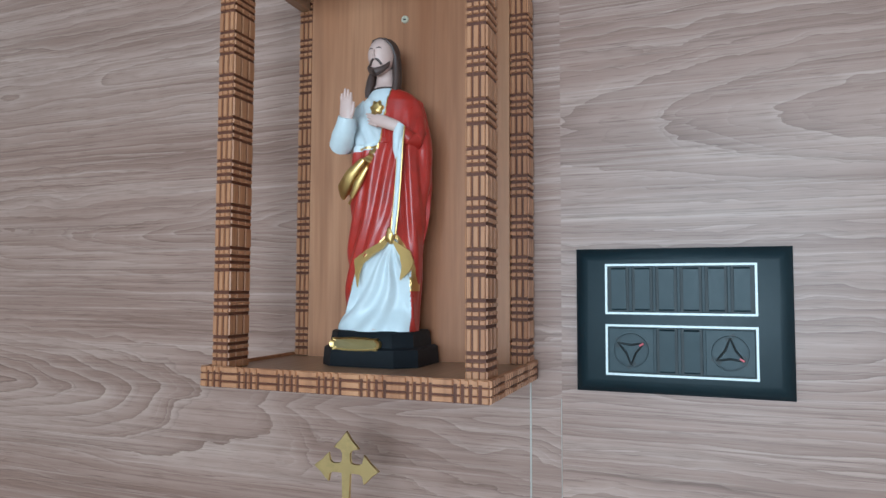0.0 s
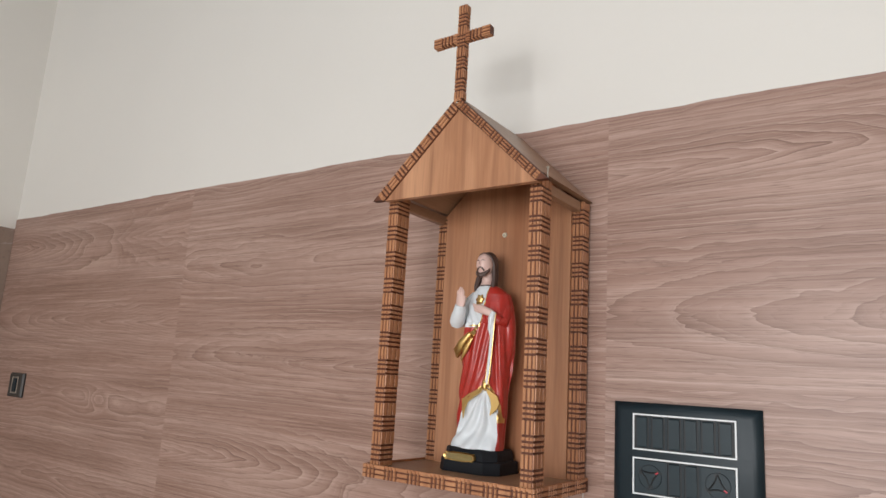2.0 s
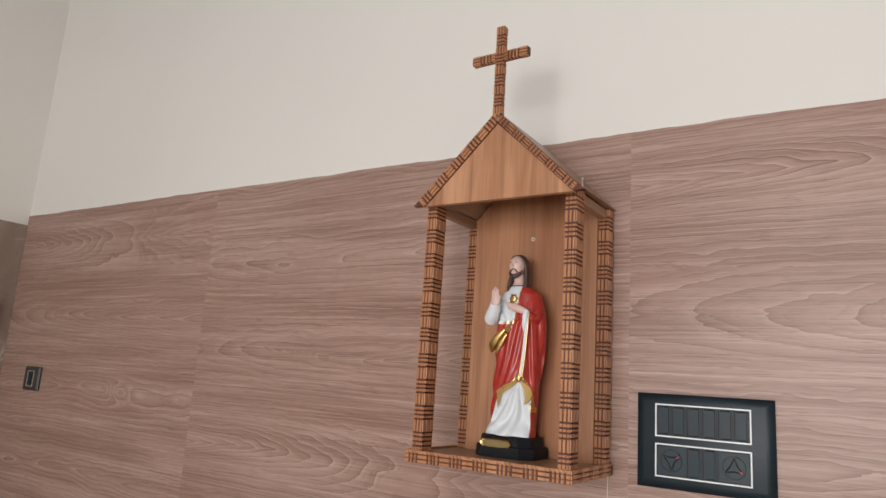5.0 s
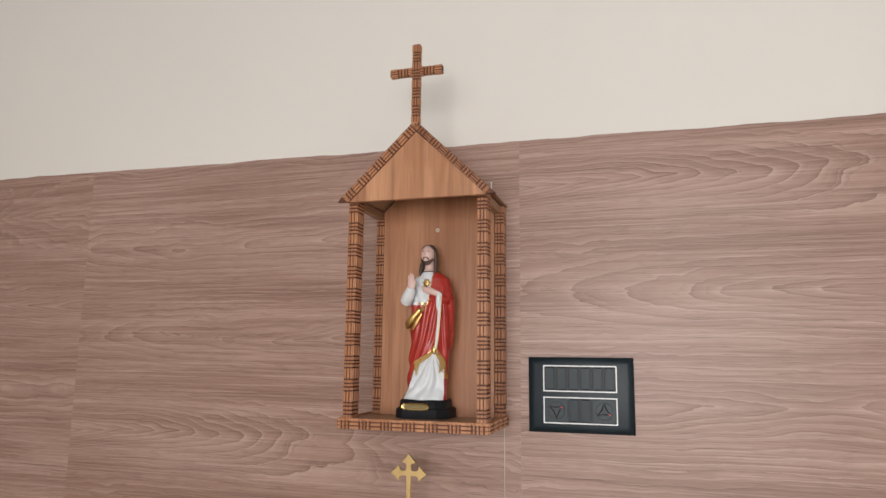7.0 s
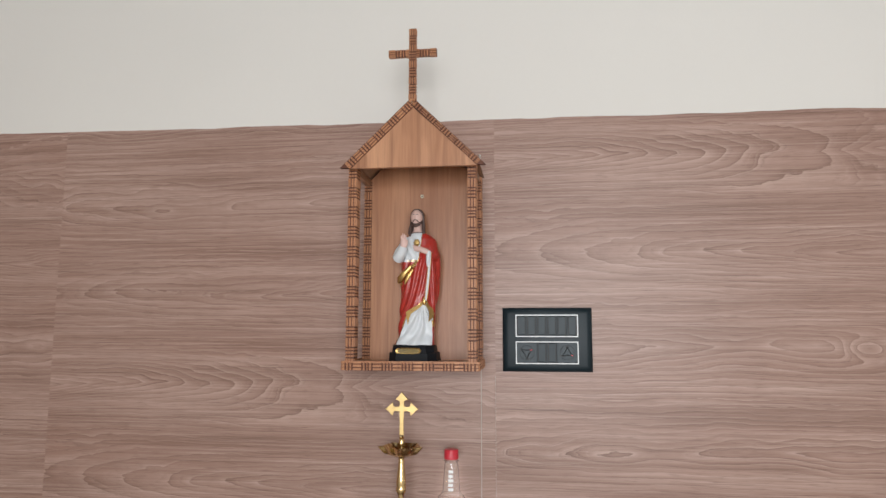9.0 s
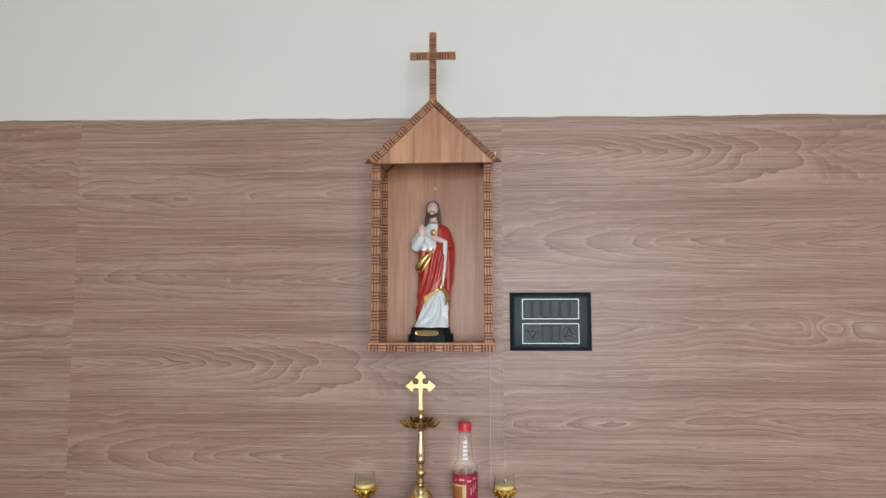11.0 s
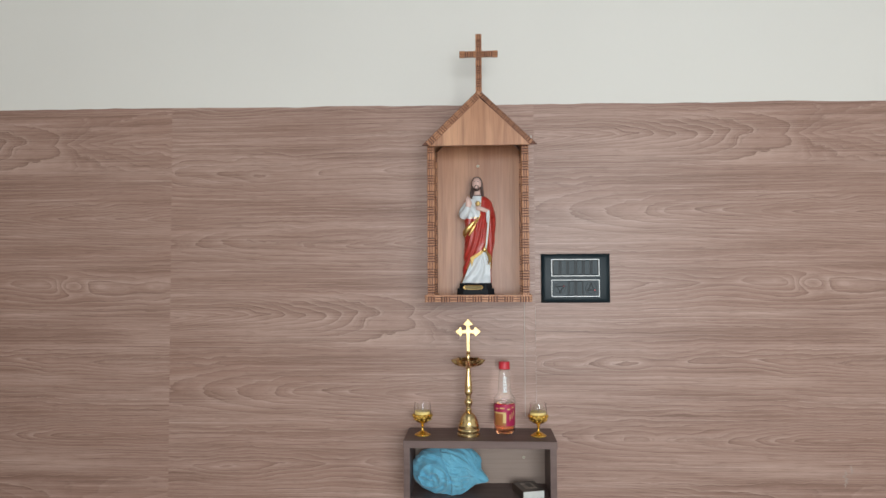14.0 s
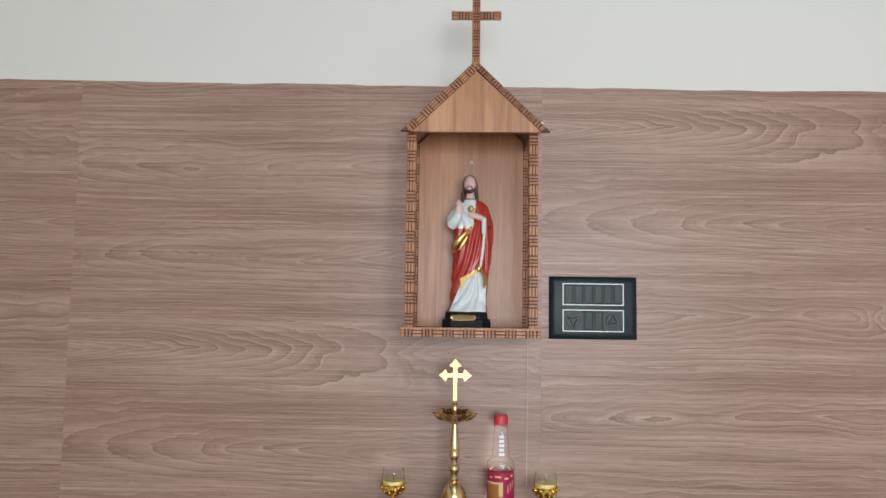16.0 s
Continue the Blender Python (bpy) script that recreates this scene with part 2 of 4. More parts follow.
BLACK_PLASTIC = glazed("black_switch_plastic", (0.009, 0.019, 0.025), 0.42, 0.8, 0.31)
ROCKER = glazed("rocker_plastic", (0.015, 0.029, 0.036), 0.40, 0.85, 0.32)
RECESS = glazed("socket_recess", (0.006, 0.007, 0.008), 0.5, 0.8)
WHITE_LINE = glazed("white_plastic", (0.80, 0.82, 0.82), 0.35, 0.95)
RED_DOT = glazed("red_mark", (0.55, 0.03, 0.05), 0.4, 0.8)
BLUE_CLOTH_COL = (0.135, 0.395, 0.555)
SWITCH_BROWN = glazed("grey_brown_switch_plastic", (0.055, 0.050, 0.045), 0.42, 0.8, 0.3)
ROBE_WHITE = glazed("statue_white", (0.74, 0.77, 0.79), 0.38, 0.86)
ROBE_RED = glazed("statue_red", (0.44, 0.032, 0.022), 0.30, 0.55)
ROBE_GOLD = metal("statue_gold_paint", (0.72, 0.48, 0.18), 0.34, 0.35)
DULL_GOLD = glazed("statue_plaque_paint", (0.26, 0.19, 0.075), 0.5, 0.6, 0.3)
PALE = glazed("statue_pale_paint", (0.70, 0.48, 0.42), 0.45, 0.88)
UMBER = glazed("statue_umber_paint", (0.088, 0.053, 0.044), 0.45, 0.6)
PLINTH = glazed("statue_plinth_black", (0.012, 0.013, 0.016), 0.55, 0.6, 0.18)
GLASS = clear("clear_glass", (0.97, 0.98, 0.97))
PET = clear("clear_bottle_plastic", (0.96, 0.98, 0.98), 0.05, 1.3)
AMBER = clear("amber_liquid", (0.95, 0.36, 0.15), 0.05, 1.33)
WAX = glazed("yellow_wax", (0.55, 0.40, 0.13), 0.4, 0.9)
RED_CAP = glazed("red_cap_plastic", (0.62, 0.03, 0.05), 0.35, 0.85)
LABEL_RED = glazed("crimson_label", (0.44, 0.012, 0.085), 0.35, 0.7)
LABEL_YELLOW = glazed("yellow_label_panel", (0.75, 0.55, 0.22), 0.4, 0.85)
AMBER_LABEL = glazed("amber_label_panel", (0.45, 0.17, 0.05), 0.35, 0.7)
PAGES = painted("book_pages", (0.72, 0.72, 0.68), 0.8, 0.08, 0.2, 20)
COVER = painted("book_cover", (0.115, 0.080, 0.062), 0.35, 0.3, 0.05, 12)
COVER_ART = painted("book_cover_art", (0.42, 0.34, 0.27), 0.35, 0.3, 0.05, 25)
DOOR_FACE = timber("grey_brown_door_laminate", (0.335, 0.25, 0.195), (0.40, 0.31, 0.25), (0.28, 0.205, 0.16), "y", 0.42, 0.5, 0.05)
DOOR_EDGE = painted("pale_door_edge", (0.62, 0.57, 0.50), 0.45, 0.08, 0.05, 4)
OCHRE = painted("ochre_board_face", (0.33, 0.205, 0.08), 0.5, 0.12, 0.05, 6)
FRAME_PALE = painted("pale_board_frame", (0.40, 0.335, 0.275), 0.5, 0.08, 0.05, 4)


def cloth_material():
    m = Mat("turquoise_cotton", 0.75, spec=0.2)
    weave = m.noise((900, 900, 900), 1.0, 0.5)
    n = m.noise((22, 22, 22), 3.0, 0.5)
    c = m.mix(n.band(0.3, 0.75), BLUE_CLOTH_COL, (0.185, 0.465, 0.62))
    c = m.mix(weave.band(0.4, 0.7) * 0.2, c, (0.08, 0.32, 0.43))
    m.b.inputs["Sheen Weight"].default_value = 0.3
    wr = m.noise((26, 26, 17), 2.0, 0.4, warp=1.6)
    crease = ((wr - 0.5).op("ABSOLUTE") * 7.0).clamp().op("POWER", 0.6)
    return m.colour(c).bump(crease + weave * 0.06, 0.40, 0.0036).m


CLOTH = cloth_material()

# ---- mesh helpers ----


def part(name, bm, mats, parent=None, label="", smooth=False):
    """Links a bmesh as one mesh object, under a thing or a part."""
    me = bpy.data.meshes.new(name)
    bmesh.ops.recalc_face_normals(bm, faces=bm.faces)
    bm.to_mesh(me)
    bm.free()
    for m in mats if isinstance(mats, (list, tuple)) else [mats]:
        me.materials.append(m)
    if smooth:
        me.polygons.foreach_set("use_smooth", [True] * len(me.polygons))
        me.set_sharp_from_angle(angle=radians(smooth if smooth is not True else 50))
    ob = new(name, me)
    if parent is not None:
        ob.parent = parent
        ob.matrix_parent_inverse = Matrix.Translation(parent.location).inverted()
    if label:
        ob["label"] = label
    return ob


def thing(name, at, label, category, group="", kind=""):
    ob = new(name)
    ob.location = at
    ob.empty_display_size = 0.02
    return tagged(ob, label, category, group, kind)


def box(bm, lo, hi, mat=0, bevel=0.0, m=None):
    lo, hi = Vector(lo), Vector(hi)
    mid, size = (lo + hi) / 2, hi - lo
    mx = Matrix.Translation(mid) @ Matrix.Diagonal((*size, 1))
    made = bmesh.ops.create_cube(bm, size=1.0, matrix=(m or Matrix()) @ mx)["verts"]
    faces = {f for v in made for f in v.link_faces}
    if bevel:
        edges = list({e for v in made for e in v.link_edges})
        got = bmesh.ops.bevel(bm, geom=edges, offset=bevel, segments=2, affect="EDGES", profile=0.6)
        faces = {f for f in faces if f.is_valid} | set(got["faces"])
    for f in faces:
        f.material_index = mat
    return faces


def boxed(lo, hi, bevel=0.0, m=None):
    bm = bmesh.new()
    box(bm, lo, hi, 0, bevel, m)
    return bm


def lathe(bm, profile, at=(0, 0, 0), segs=40, mat=0, wave=None, cap=True):
    """Turns a profile of (radius, height) round the vertical."""
    rings = []
    for r, z in profile:
        ring = []
        for i in range(segs):
            a = math.tau * i / segs
            k = wave(a, r, z) if wave else 1.0
            ring.append(bm.verts.new((at[0] + r * k * math.cos(a), at[1] + r * k * math.sin(a), at[2] + z)))
        rings.append(ring)
    for a, b in zip(rings, rings[1:]):
        for i in range(segs):
            f = bm.faces.new((a[i], a[(i + 1) % segs], b[(i + 1) % segs], b[i]))
            f.material_index = mat
    if cap:
        for ring in (rings[0], rings[-1]):
            bm.faces.new(ring).material_index = mat
    return rings


def loft(bm, stations, segs=20, mat=0):
    """A closed skin over ellipses: (centre, axis a, axis b) each."""
    rings = []
    for c, a, b in stations:
        c, a, b = Vector(c), Vector(a), Vector(b)
        rings.append([bm.verts.new(c + a * math.cos(math.tau * i / segs) + b * math.sin(math.tau * i / segs)) for i in range(segs)])
    for p, q in zip(rings, rings[1:]):
        for i in range(segs):
            bm.faces.new((p[i], p[(i + 1) % segs], q[(i + 1) % segs], q[i])).material_index = mat
    for ring in (rings[0], rings[-1]):
        bm.faces.new(ring).material_index = mat


def limb(bm, points, radii, mat=0, segs=16, flat=1.0):
    """A bent round limb through points."""
    st = []
    for i, p in enumerate(points):
        d = (Vector(points[min(i + 1, len(points) - 1)]) - Vector(points[max(i - 1, 0)])).normalized()
        s = d.cross(Vector((0, 1, 0.01))).normalized()
        t = d.cross(s).normalized()
        st.append((p, s * radii[i], t * radii[i] * flat))
    loft(bm, st, segs, mat)


def blob(bm, c, r, mat=0, u=28, v=18, shape=None):
    """A rounded lump with radii r."""
    made = bmesh.ops.create_uvsphere(bm, u_segments=u, v_segments=v, radius=1.0)["verts"]
    for w in made:
        k = shape(w.co) if shape else 1.0
        w.co = Vector((c[0] + w.co.x * r[0] * k, c[1] + w.co.y * r[1] * k, c[2] + w.co.z * r[2] * k))
    for f in {f for w in made for f in w.link_faces}:
        f.material_index = mat


def tile(bm, o, u, v, n, a, b, c, d, e, mat):
    """A raised pad a..b along u and c..d along v on a face."""
    k = e * 0.35
    low = [bm.verts.new(o + u * p + v * q) for p, q in ((a, c), (b, c), (b, d), (a, d))]
    up = [bm.verts.new(o + u * p + v * q + n * e) for p, q in ((a + k, c + k), (b - k, c + k), (b - k, d - k), (a + k, d - k))]
    for i in range(4):
        bm.faces.new((low[i], low[(i + 1) % 4], up[(i + 1) % 4], up[i])).material_index = mat
    bm.faces.new(up).material_index = mat


def carve(bm, o, u, v, n, length, width, mat=0, pitch=0.0425, start=0.0, rng=None, e=0.0017):
    """The chiselled basket pattern: long triple ribs, then four close cross cuts."""
    o, u, v, n = Vector(o), Vector(u), Vector(v), Vector(n)
    g = 0.0019
    cuts, p = [], start
    while p < length:
        for k in range(4):
            q = p + pitch * 0.50 + k * pitch * 0.165 + (rng.uniform(-0.0006, 0.0006) if rng else 0)
            cuts.append(q)
        p += pitch
    cuts = [0.0] + [q for q in cuts if 0.004 < q < length - 0.004] + [length]
    for i, (a, b) in enumerate(zip(cuts, cuts[1:])):
        a2 = a + (0.0015 if i else 0.0004)
        b2 = b - (0.0015 if b < length else 0.0004)
        nick = 0.0008 if b - a < pitch * 0.25 else g     # cross ribs are only nicked where the long cuts run on
        wide = (width - 2 * nick) / 3
        for j in range(3):
            w = rng.uniform(-0.0003, 0.0003) if rng else 0
            tile(bm, o, u, v, n, a2, b2, j * (wide + nick) + (0.0003 if j == 0 else w), j * (wide + nick) + wide - (0.0003 if j == 2 else 0), e, mat)

# ---- the room ----


def wall(name, lo, hi, mat, label):
    ob = part(name, boxed(lo, hi), mat)
    return tagged(ob, label, "wall", kind="structure")


wall("wall_north", (LEFT_X - 0.2, 0.003, 0), (RIGHT_X + 0.2, 0.2, 3.02), PAINT, "cream painted wall above wood-print wallpaper")
wall("wall_west", (LEFT_X - 0.2, BACK_Y, 0), (LEFT_X, 0.003, 2.93), PAINT, "cream painted side wall meeting the shrine wall")
# Added wall, never in view; its distance sets the bounce from the right.
wall("wall_east", (RIGHT_X, BACK_Y, 0), (RIGHT_X + 0.2, 0.003, TOP_Z + 0.1), PAINT, "plain cream side wall, unseen, added to close the room")
wx0, wx1, wz0, wz1 = WIN
bm = bmesh.new()
box(bm, (LEFT_X - 0.2, BACK_Y - 0.2, 0), (wx0, BACK_Y, TOP_Z + 0.1))
box(bm, (wx1, BACK_Y - 0.2, 0), (RIGHT_X + 0.2, BACK_Y, TOP_Z + 0.1))
box(bm, (wx0, BACK_Y - 0.2, 0), (wx1, BACK_Y, wz0))
box(bm, (wx0, BACK_Y - 0.2, wz1), (wx1, BACK_Y, TOP_Z + 0.1))
tagged(part("wall_south", bm, PAINT), "plain cream painted wall with a window opening", "wall", kind="structure")
# Unseen floor, added to close the room and throw light up under the shelf.
tagged(part("floor", boxed((LEFT_X - 0.2, BACK_Y - 0.2, -0.1), (RIGHT_X + 0.2, 0.2, 0)), FLOOR_BOUNCE), "plain pale floor, unseen, brightened to bounce light up", "floor", kind="structure")

# roof: ribbed grey metal sheet over the wall heads
bm = bmesh.new()
x = LEFT_X - 0.3
while x < RIGHT_X + 0.25:
    box(bm, (x, BACK_Y - 0.3, 3.13), (x + 0.16, 0.3, 3.15))
    box(bm, (x + 0.16, BACK_Y - 0.3, 3.155), (x + 0.22, 0.3, 3.175))
    box(bm, (x + 0.155, BACK_Y - 0.3, 3.13), (x + 0.16, 0.3, 3.175))
    box(bm, (x + 0.22, BACK_Y - 0.3, 3.13), (x + 0.225, 0.3, 3.175))
    x += 0.225
tagged(part("ceiling", bm, SHEET), "grey ribbed metal roof sheet", "ceiling", kind="structure")
bm = boxed((LEFT_X - 0.12, BACK_Y, 2.96), (LEFT_X - 0.02, 0.1, 3.13), 0.006)
tagged(part("roof_beam", bm, MORTAR), "rough grey beam along the wall head", "beam", kind="structure")


# ragged plaster along the side wall's head
rng = random.Random(77)
bm = bmesh.new()
y = -0.004
while y > -1.4:
    w = rng.uniform(0.010, 0.028)
    box(bm, (LEFT_X - 0.03, y - w, 2.915), (LEFT_X + 0.002 + rng.uniform(0, 0.003), y + 0.002, 2.930 + rng.uniform(0.0, 0.016)), 0, 0.003)
    y -= w
tagged(part("plaster_edge", bm, PAINT), "ragged cream plaster edge along the wall head", "trim", kind="structure")


def ragged_sheet(name, x0, x1, z0, z1, y0, y1, origin, seed, parent, edge_top=0.003):
    """A sheet of wallpaper with a hand-cut, slightly uneven top edge; its origin sets where the print begins."""
    bm = bmesh.new()
    rng = random.Random(seed)
    n = max(4, int((x1 - x0) / 0.02))
    top = []
    for i in range(n + 1):
        x = x0 + (x1 - x0) * i / n
        dz = edge_top * (noise.noise(Vector((x * 5.0, seed, 0.3))) + 0.5 * noise.noise(Vector((x * 21.0, seed, 1.3)))) + rng.uniform(-0.0006, 0.0006)
        top.append((x, z1 - 0.0075 * x + dz))
    lo = [bm.verts.new((x, y0, z0)) for x, _ in top]
    hi = [bm.verts.new((x, y0, z)) for x, z in top]
    lo2 = [bm.verts.new((x, y1, z0)) for x, _ in top]
    hi2 = [bm.verts.new((x, y1, z)) for x, z in top]
    for i in range(n):
        bm.faces.new((lo[i], lo[i + 1], hi[i + 1], hi[i]))
        bm.faces.new((lo2[i], lo2[i + 1], hi2[i + 1], hi2[i]))
        bm.faces.new((hi[i], hi[i + 1], hi2[i + 1], hi2[i])).material_index = 1
        bm.faces.new((lo[i], lo[i + 1], lo2[i + 1], lo2[i]))
    for i in (0, n):
        bm.faces.new((lo[i], hi[i], hi2[i], lo2[i])).material_index = 1
    bmesh.ops.translate(bm, verts=bm.verts, vec=-Vector(origin))
    ob = part(name, bm, [PAPER, PAPER_EDGE], parent)
    ob.location = origin
    return ob


paper = thing("wallpaper", (0, 0, 0), "brown wood-print wallpaper with visible sheet joints", "wallpaper", kind="structure")
SEAMS = (-2.04, -0.94, 0.16, 1.26, 2.36)
DROPS = (0.53, 0.0, 0.53, 0.0, 0.53)
for i, x0 in enumerate(SEAMS):
    if x0 > RIGHT_X:
        continue
    a, b = max(x0, LEFT_X), min(x0 + 1.10, RIGHT_X)
    ragged_sheet("sheet", a, b, 0.0, 1.982, 0.0, 0.003, (x0, 0, DROPS[i]), 3 + i, paper)
# lapped strips at the joint beside the shrine
for xa, xb, za, zb in ((0.1265, 0.1281, 1.06, 1.398), (0.1595, 0.1600, 0.9, 1.38)):
    part("lap_edge", boxed((xa, -0.0016, za), (xb, 0.0, zb)), PAPER_EDGE, paper, "pale torn edge of lapped paper")
# side wall: marble-print paper below the paint
m = part("marble_paper", boxed((LEFT_X, -1.6, 0), (LEFT_X + 0.003, -0.001, 1.965)), MARBLE)
tagged(m, "grey-brown marble-print wallpaper on the side wall", "wallpaper", kind="structure")


# ---- shrine ----
def wood_bar(name, at, length, w, d, parent, seed, faces="flr", tilt=None, pitch=0.0425, start=0.0):
    """A carved bar standing on its local origin: width along x, depth along y, length along z."""
    rng = random.Random(seed)
    bm = bmesh.new()
    e = 0.0014
    # Core in the dark cut colour, which carries shade the shallow relief lacks.
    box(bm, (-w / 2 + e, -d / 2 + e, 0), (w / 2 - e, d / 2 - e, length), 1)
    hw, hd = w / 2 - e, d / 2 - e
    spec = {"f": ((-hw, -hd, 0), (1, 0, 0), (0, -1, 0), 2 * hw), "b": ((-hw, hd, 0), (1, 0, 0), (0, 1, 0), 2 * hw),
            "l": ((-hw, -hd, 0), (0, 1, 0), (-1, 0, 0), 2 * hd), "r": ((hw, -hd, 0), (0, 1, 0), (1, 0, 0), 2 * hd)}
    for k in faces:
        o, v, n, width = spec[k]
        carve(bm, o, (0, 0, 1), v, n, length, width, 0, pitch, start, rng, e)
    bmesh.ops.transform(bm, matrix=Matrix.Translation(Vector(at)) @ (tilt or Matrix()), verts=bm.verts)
    return part(name, bm, [CARVED, GROOVE_SHADE], parent)


SX0, SX1, SY, SZ = -0.1515, 0.1375, -0.181, 1.400      # shrine base: left, right, front, underside
shrine = thing("wall_shrine", (0, -0.09, SZ), "brown carved wooden wall shrine with gabled roof and cross", "shrine")
# floor board with carved edges
bm = bmesh.new()
e = 0.0017
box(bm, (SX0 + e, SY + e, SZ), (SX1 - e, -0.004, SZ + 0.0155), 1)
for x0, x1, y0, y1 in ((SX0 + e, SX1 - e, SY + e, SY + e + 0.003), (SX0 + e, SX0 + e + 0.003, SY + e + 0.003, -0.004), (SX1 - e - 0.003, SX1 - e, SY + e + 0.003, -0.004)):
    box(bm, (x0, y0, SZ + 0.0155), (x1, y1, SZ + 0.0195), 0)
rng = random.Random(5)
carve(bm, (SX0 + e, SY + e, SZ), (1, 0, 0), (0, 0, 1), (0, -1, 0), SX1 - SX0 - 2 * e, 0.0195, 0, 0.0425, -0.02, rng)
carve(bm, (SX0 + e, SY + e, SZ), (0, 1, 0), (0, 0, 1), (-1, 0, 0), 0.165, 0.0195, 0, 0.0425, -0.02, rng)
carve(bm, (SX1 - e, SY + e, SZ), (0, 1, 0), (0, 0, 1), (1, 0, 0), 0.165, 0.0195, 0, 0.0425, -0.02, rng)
part("base", bm, [CARVED, GROOVE_SHADE], shrine, "floor board with carved edge")
part("base_top", boxed((SX0 + 0.0048, SY + 0.0048, SZ + 0.0155), (SX1 - 0.0048, -0.004, SZ + 0.0163)), BOARD_Y, shrine)
ZB, ZT = SZ + 0.0163, 1.826
PX0, PX1, PW, PD = -0.1350, 0.1218, 0.0198, 0.034
for i, (px, py, depth) in enumerate(((PX0, SY + 0.0255, PD), (PX1, SY + 0.0255, PD), (PX0, -0.0175, 0.025), (PX1 + 0.001, -0.0175, 0.025))):
    wood_bar("post", (px, py, ZB), ZT - ZB + 0.011, PW, depth, shrine, 11 + i, "flr", start=-0.012 - 0.006 * (i % 2))
# roof: two thin sloping boards behind carved barge strips that run out to points at the eaves
AX, AZ = -0.002, 1.974                                # ridge
EZ, HALF = 1.824, 0.1545
slope = math.atan2(AZ - EZ, HALF)
run = math.hypot(HALF, AZ - EZ)
RY0, RY1, SKIN = -0.199, -0.003, 0.008


def sloping(bm, side, y0, y1, thick, half, mat=0):
    """A board under one slope, plumb at the ridge and level at the eave."""
    eave = AZ - half * math.tan(slope)
    pts = [(0.0, AZ), (half, eave), (half - thick / math.sin(slope), eave), (0.0, AZ - thick / math.cos(slope))]
    front = [bm.verts.new((AX + side * x, y0, z)) for x, z in pts]
    rear = [bm.verts.new((AX + side * x, y1, z)) for x, z in pts]
    for f in [front, rear] + [(front[i], front[(i + 1) % 4], rear[(i + 1) % 4], rear[i]) for i in range(4)]:
        bm.faces.new(f).material_index = mat


for side, TH in ((-1, 0.0175), (1, 0.0130)):          # the left strip laps the right one at the ridge
    bm = bmesh.new()
    sloping(bm, side, RY0 + 0.012, RY1, SKIN, 0.1385)
    part("roof_board", bm, BOARD_Y, shrine)
    turn = Matrix.Translation((AX, 0, AZ)) @ Matrix.Rotation(side * slope, 4, "Y")
    bm = bmesh.new()
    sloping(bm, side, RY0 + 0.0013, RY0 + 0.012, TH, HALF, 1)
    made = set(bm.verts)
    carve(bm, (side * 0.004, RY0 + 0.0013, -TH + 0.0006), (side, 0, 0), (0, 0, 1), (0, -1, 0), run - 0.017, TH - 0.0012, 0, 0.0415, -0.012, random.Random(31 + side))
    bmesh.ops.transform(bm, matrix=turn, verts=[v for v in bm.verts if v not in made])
    part("roof_edge", bm, [CARVED, GROOVE_SHADE], shrine, "carved front edge of the roof")
for px in (PX0, PX1):
    part("side_rail", boxed((px - 0.006, SY + 0.043, ZT - 0.006), (px + 0.006, -0.0305, ZT + 0.0095), 0.0008), BOARD_Y, shrine)


def gable_board(name, x0, x1, z0, z_eave, z_top, y0, y1, label):
    """An upright board with a pointed head under the roof."""
    bm = bmesh.new()
    pts = [(x0, z0), (x1, z0), (x1, z_eave), (AX, z_top), (x0, z_eave)]
    front = [bm.verts.new((x, y0, z)) for x, z in pts]
    rear = [bm.verts.new((x, y1, z)) for x, z in pts]
    bm.faces.new(front), bm.faces.new(rear)
    for i in range(5):
        bm.faces.new((front[i], front[(i + 1) % 5], rear[(i + 1) % 5], rear[i]))
    return part(name, bm, BOARD_Z, shrine, label)


gable_board("gable", AX - 0.132, AX + 0.137, EZ - 0.001, EZ + 0.002, AZ - 0.0205, RY0 + 0.004, RY0 + 0.014, "plain triangular gable board")
gable_board("backboard", PX0 + PW / 2, PX1 - PW / 2 + 0.001, ZB, ZT + 0.011, AZ - 0.0145, -0.0315, -0.006, "veneered back board with upright grain")
# cross on the ridge
cy = RY0 + 0.007
wood_bar("cross_upright", (AX, cy, AZ - 0.006), 2.1255 - AZ + 0.006, 0.0165, 0.014, shrine, 51, "flrb", pitch=0.036, start=-0.003)
for side in (-1, 1):
    wood_bar("cross_arm", (AX + side * 0.0075, cy, 2.0715), 0.0445, 0.0165, 0.0135, shrine, 55 + side, "flrb",
             Matrix.Rotation(side * math.pi / 2, 4, "Y"), pitch=0.038, start=-0.01)


def screw(name, at, parent, r=0.0042, label="screw with a pale washer"):
    bm = bmesh.new()
    turn = Matrix.Translation(at) @ Matrix.Rotation(math.pi / 2, 4, "X")
    lathe(bm, [(0.0003, 0.0008), (r * 0.42, 0.0008), (r * 0.50, 0.0022), (r * 0.85, 0.0024), (r, 0.0012), (r, -0.001)], segs=24)
    box(bm, (-r * 0.40, -0.0006, 0.0006), (r * 0.40, 0.0006, 0.0012), 1)
    bmesh.ops.transform(bm, matrix=turn, verts=bm.verts)
    return part(name, bm, [WASHER, RECESS], parent, label)


screw("screw", (-0.006, -0.0320, 1.792), shrine)
bm = bmesh.new()
lathe(bm, [(0.0011, 0), (0.0011, 0.017), (0.0022, 0.0172), (0.0022, 0.0184), (0.0004, 0.0188)], (0.139, -0.170, 1.832), 10)
part("nail", bm, STEEL, shrine, "bright nail standing proud of the eave")
bm = bmesh.new()
lathe(bm, [(0.0006, -0.002), (0.0012, 0.001), (0.0003, 0.0016)], (0, 0, 0), 10)
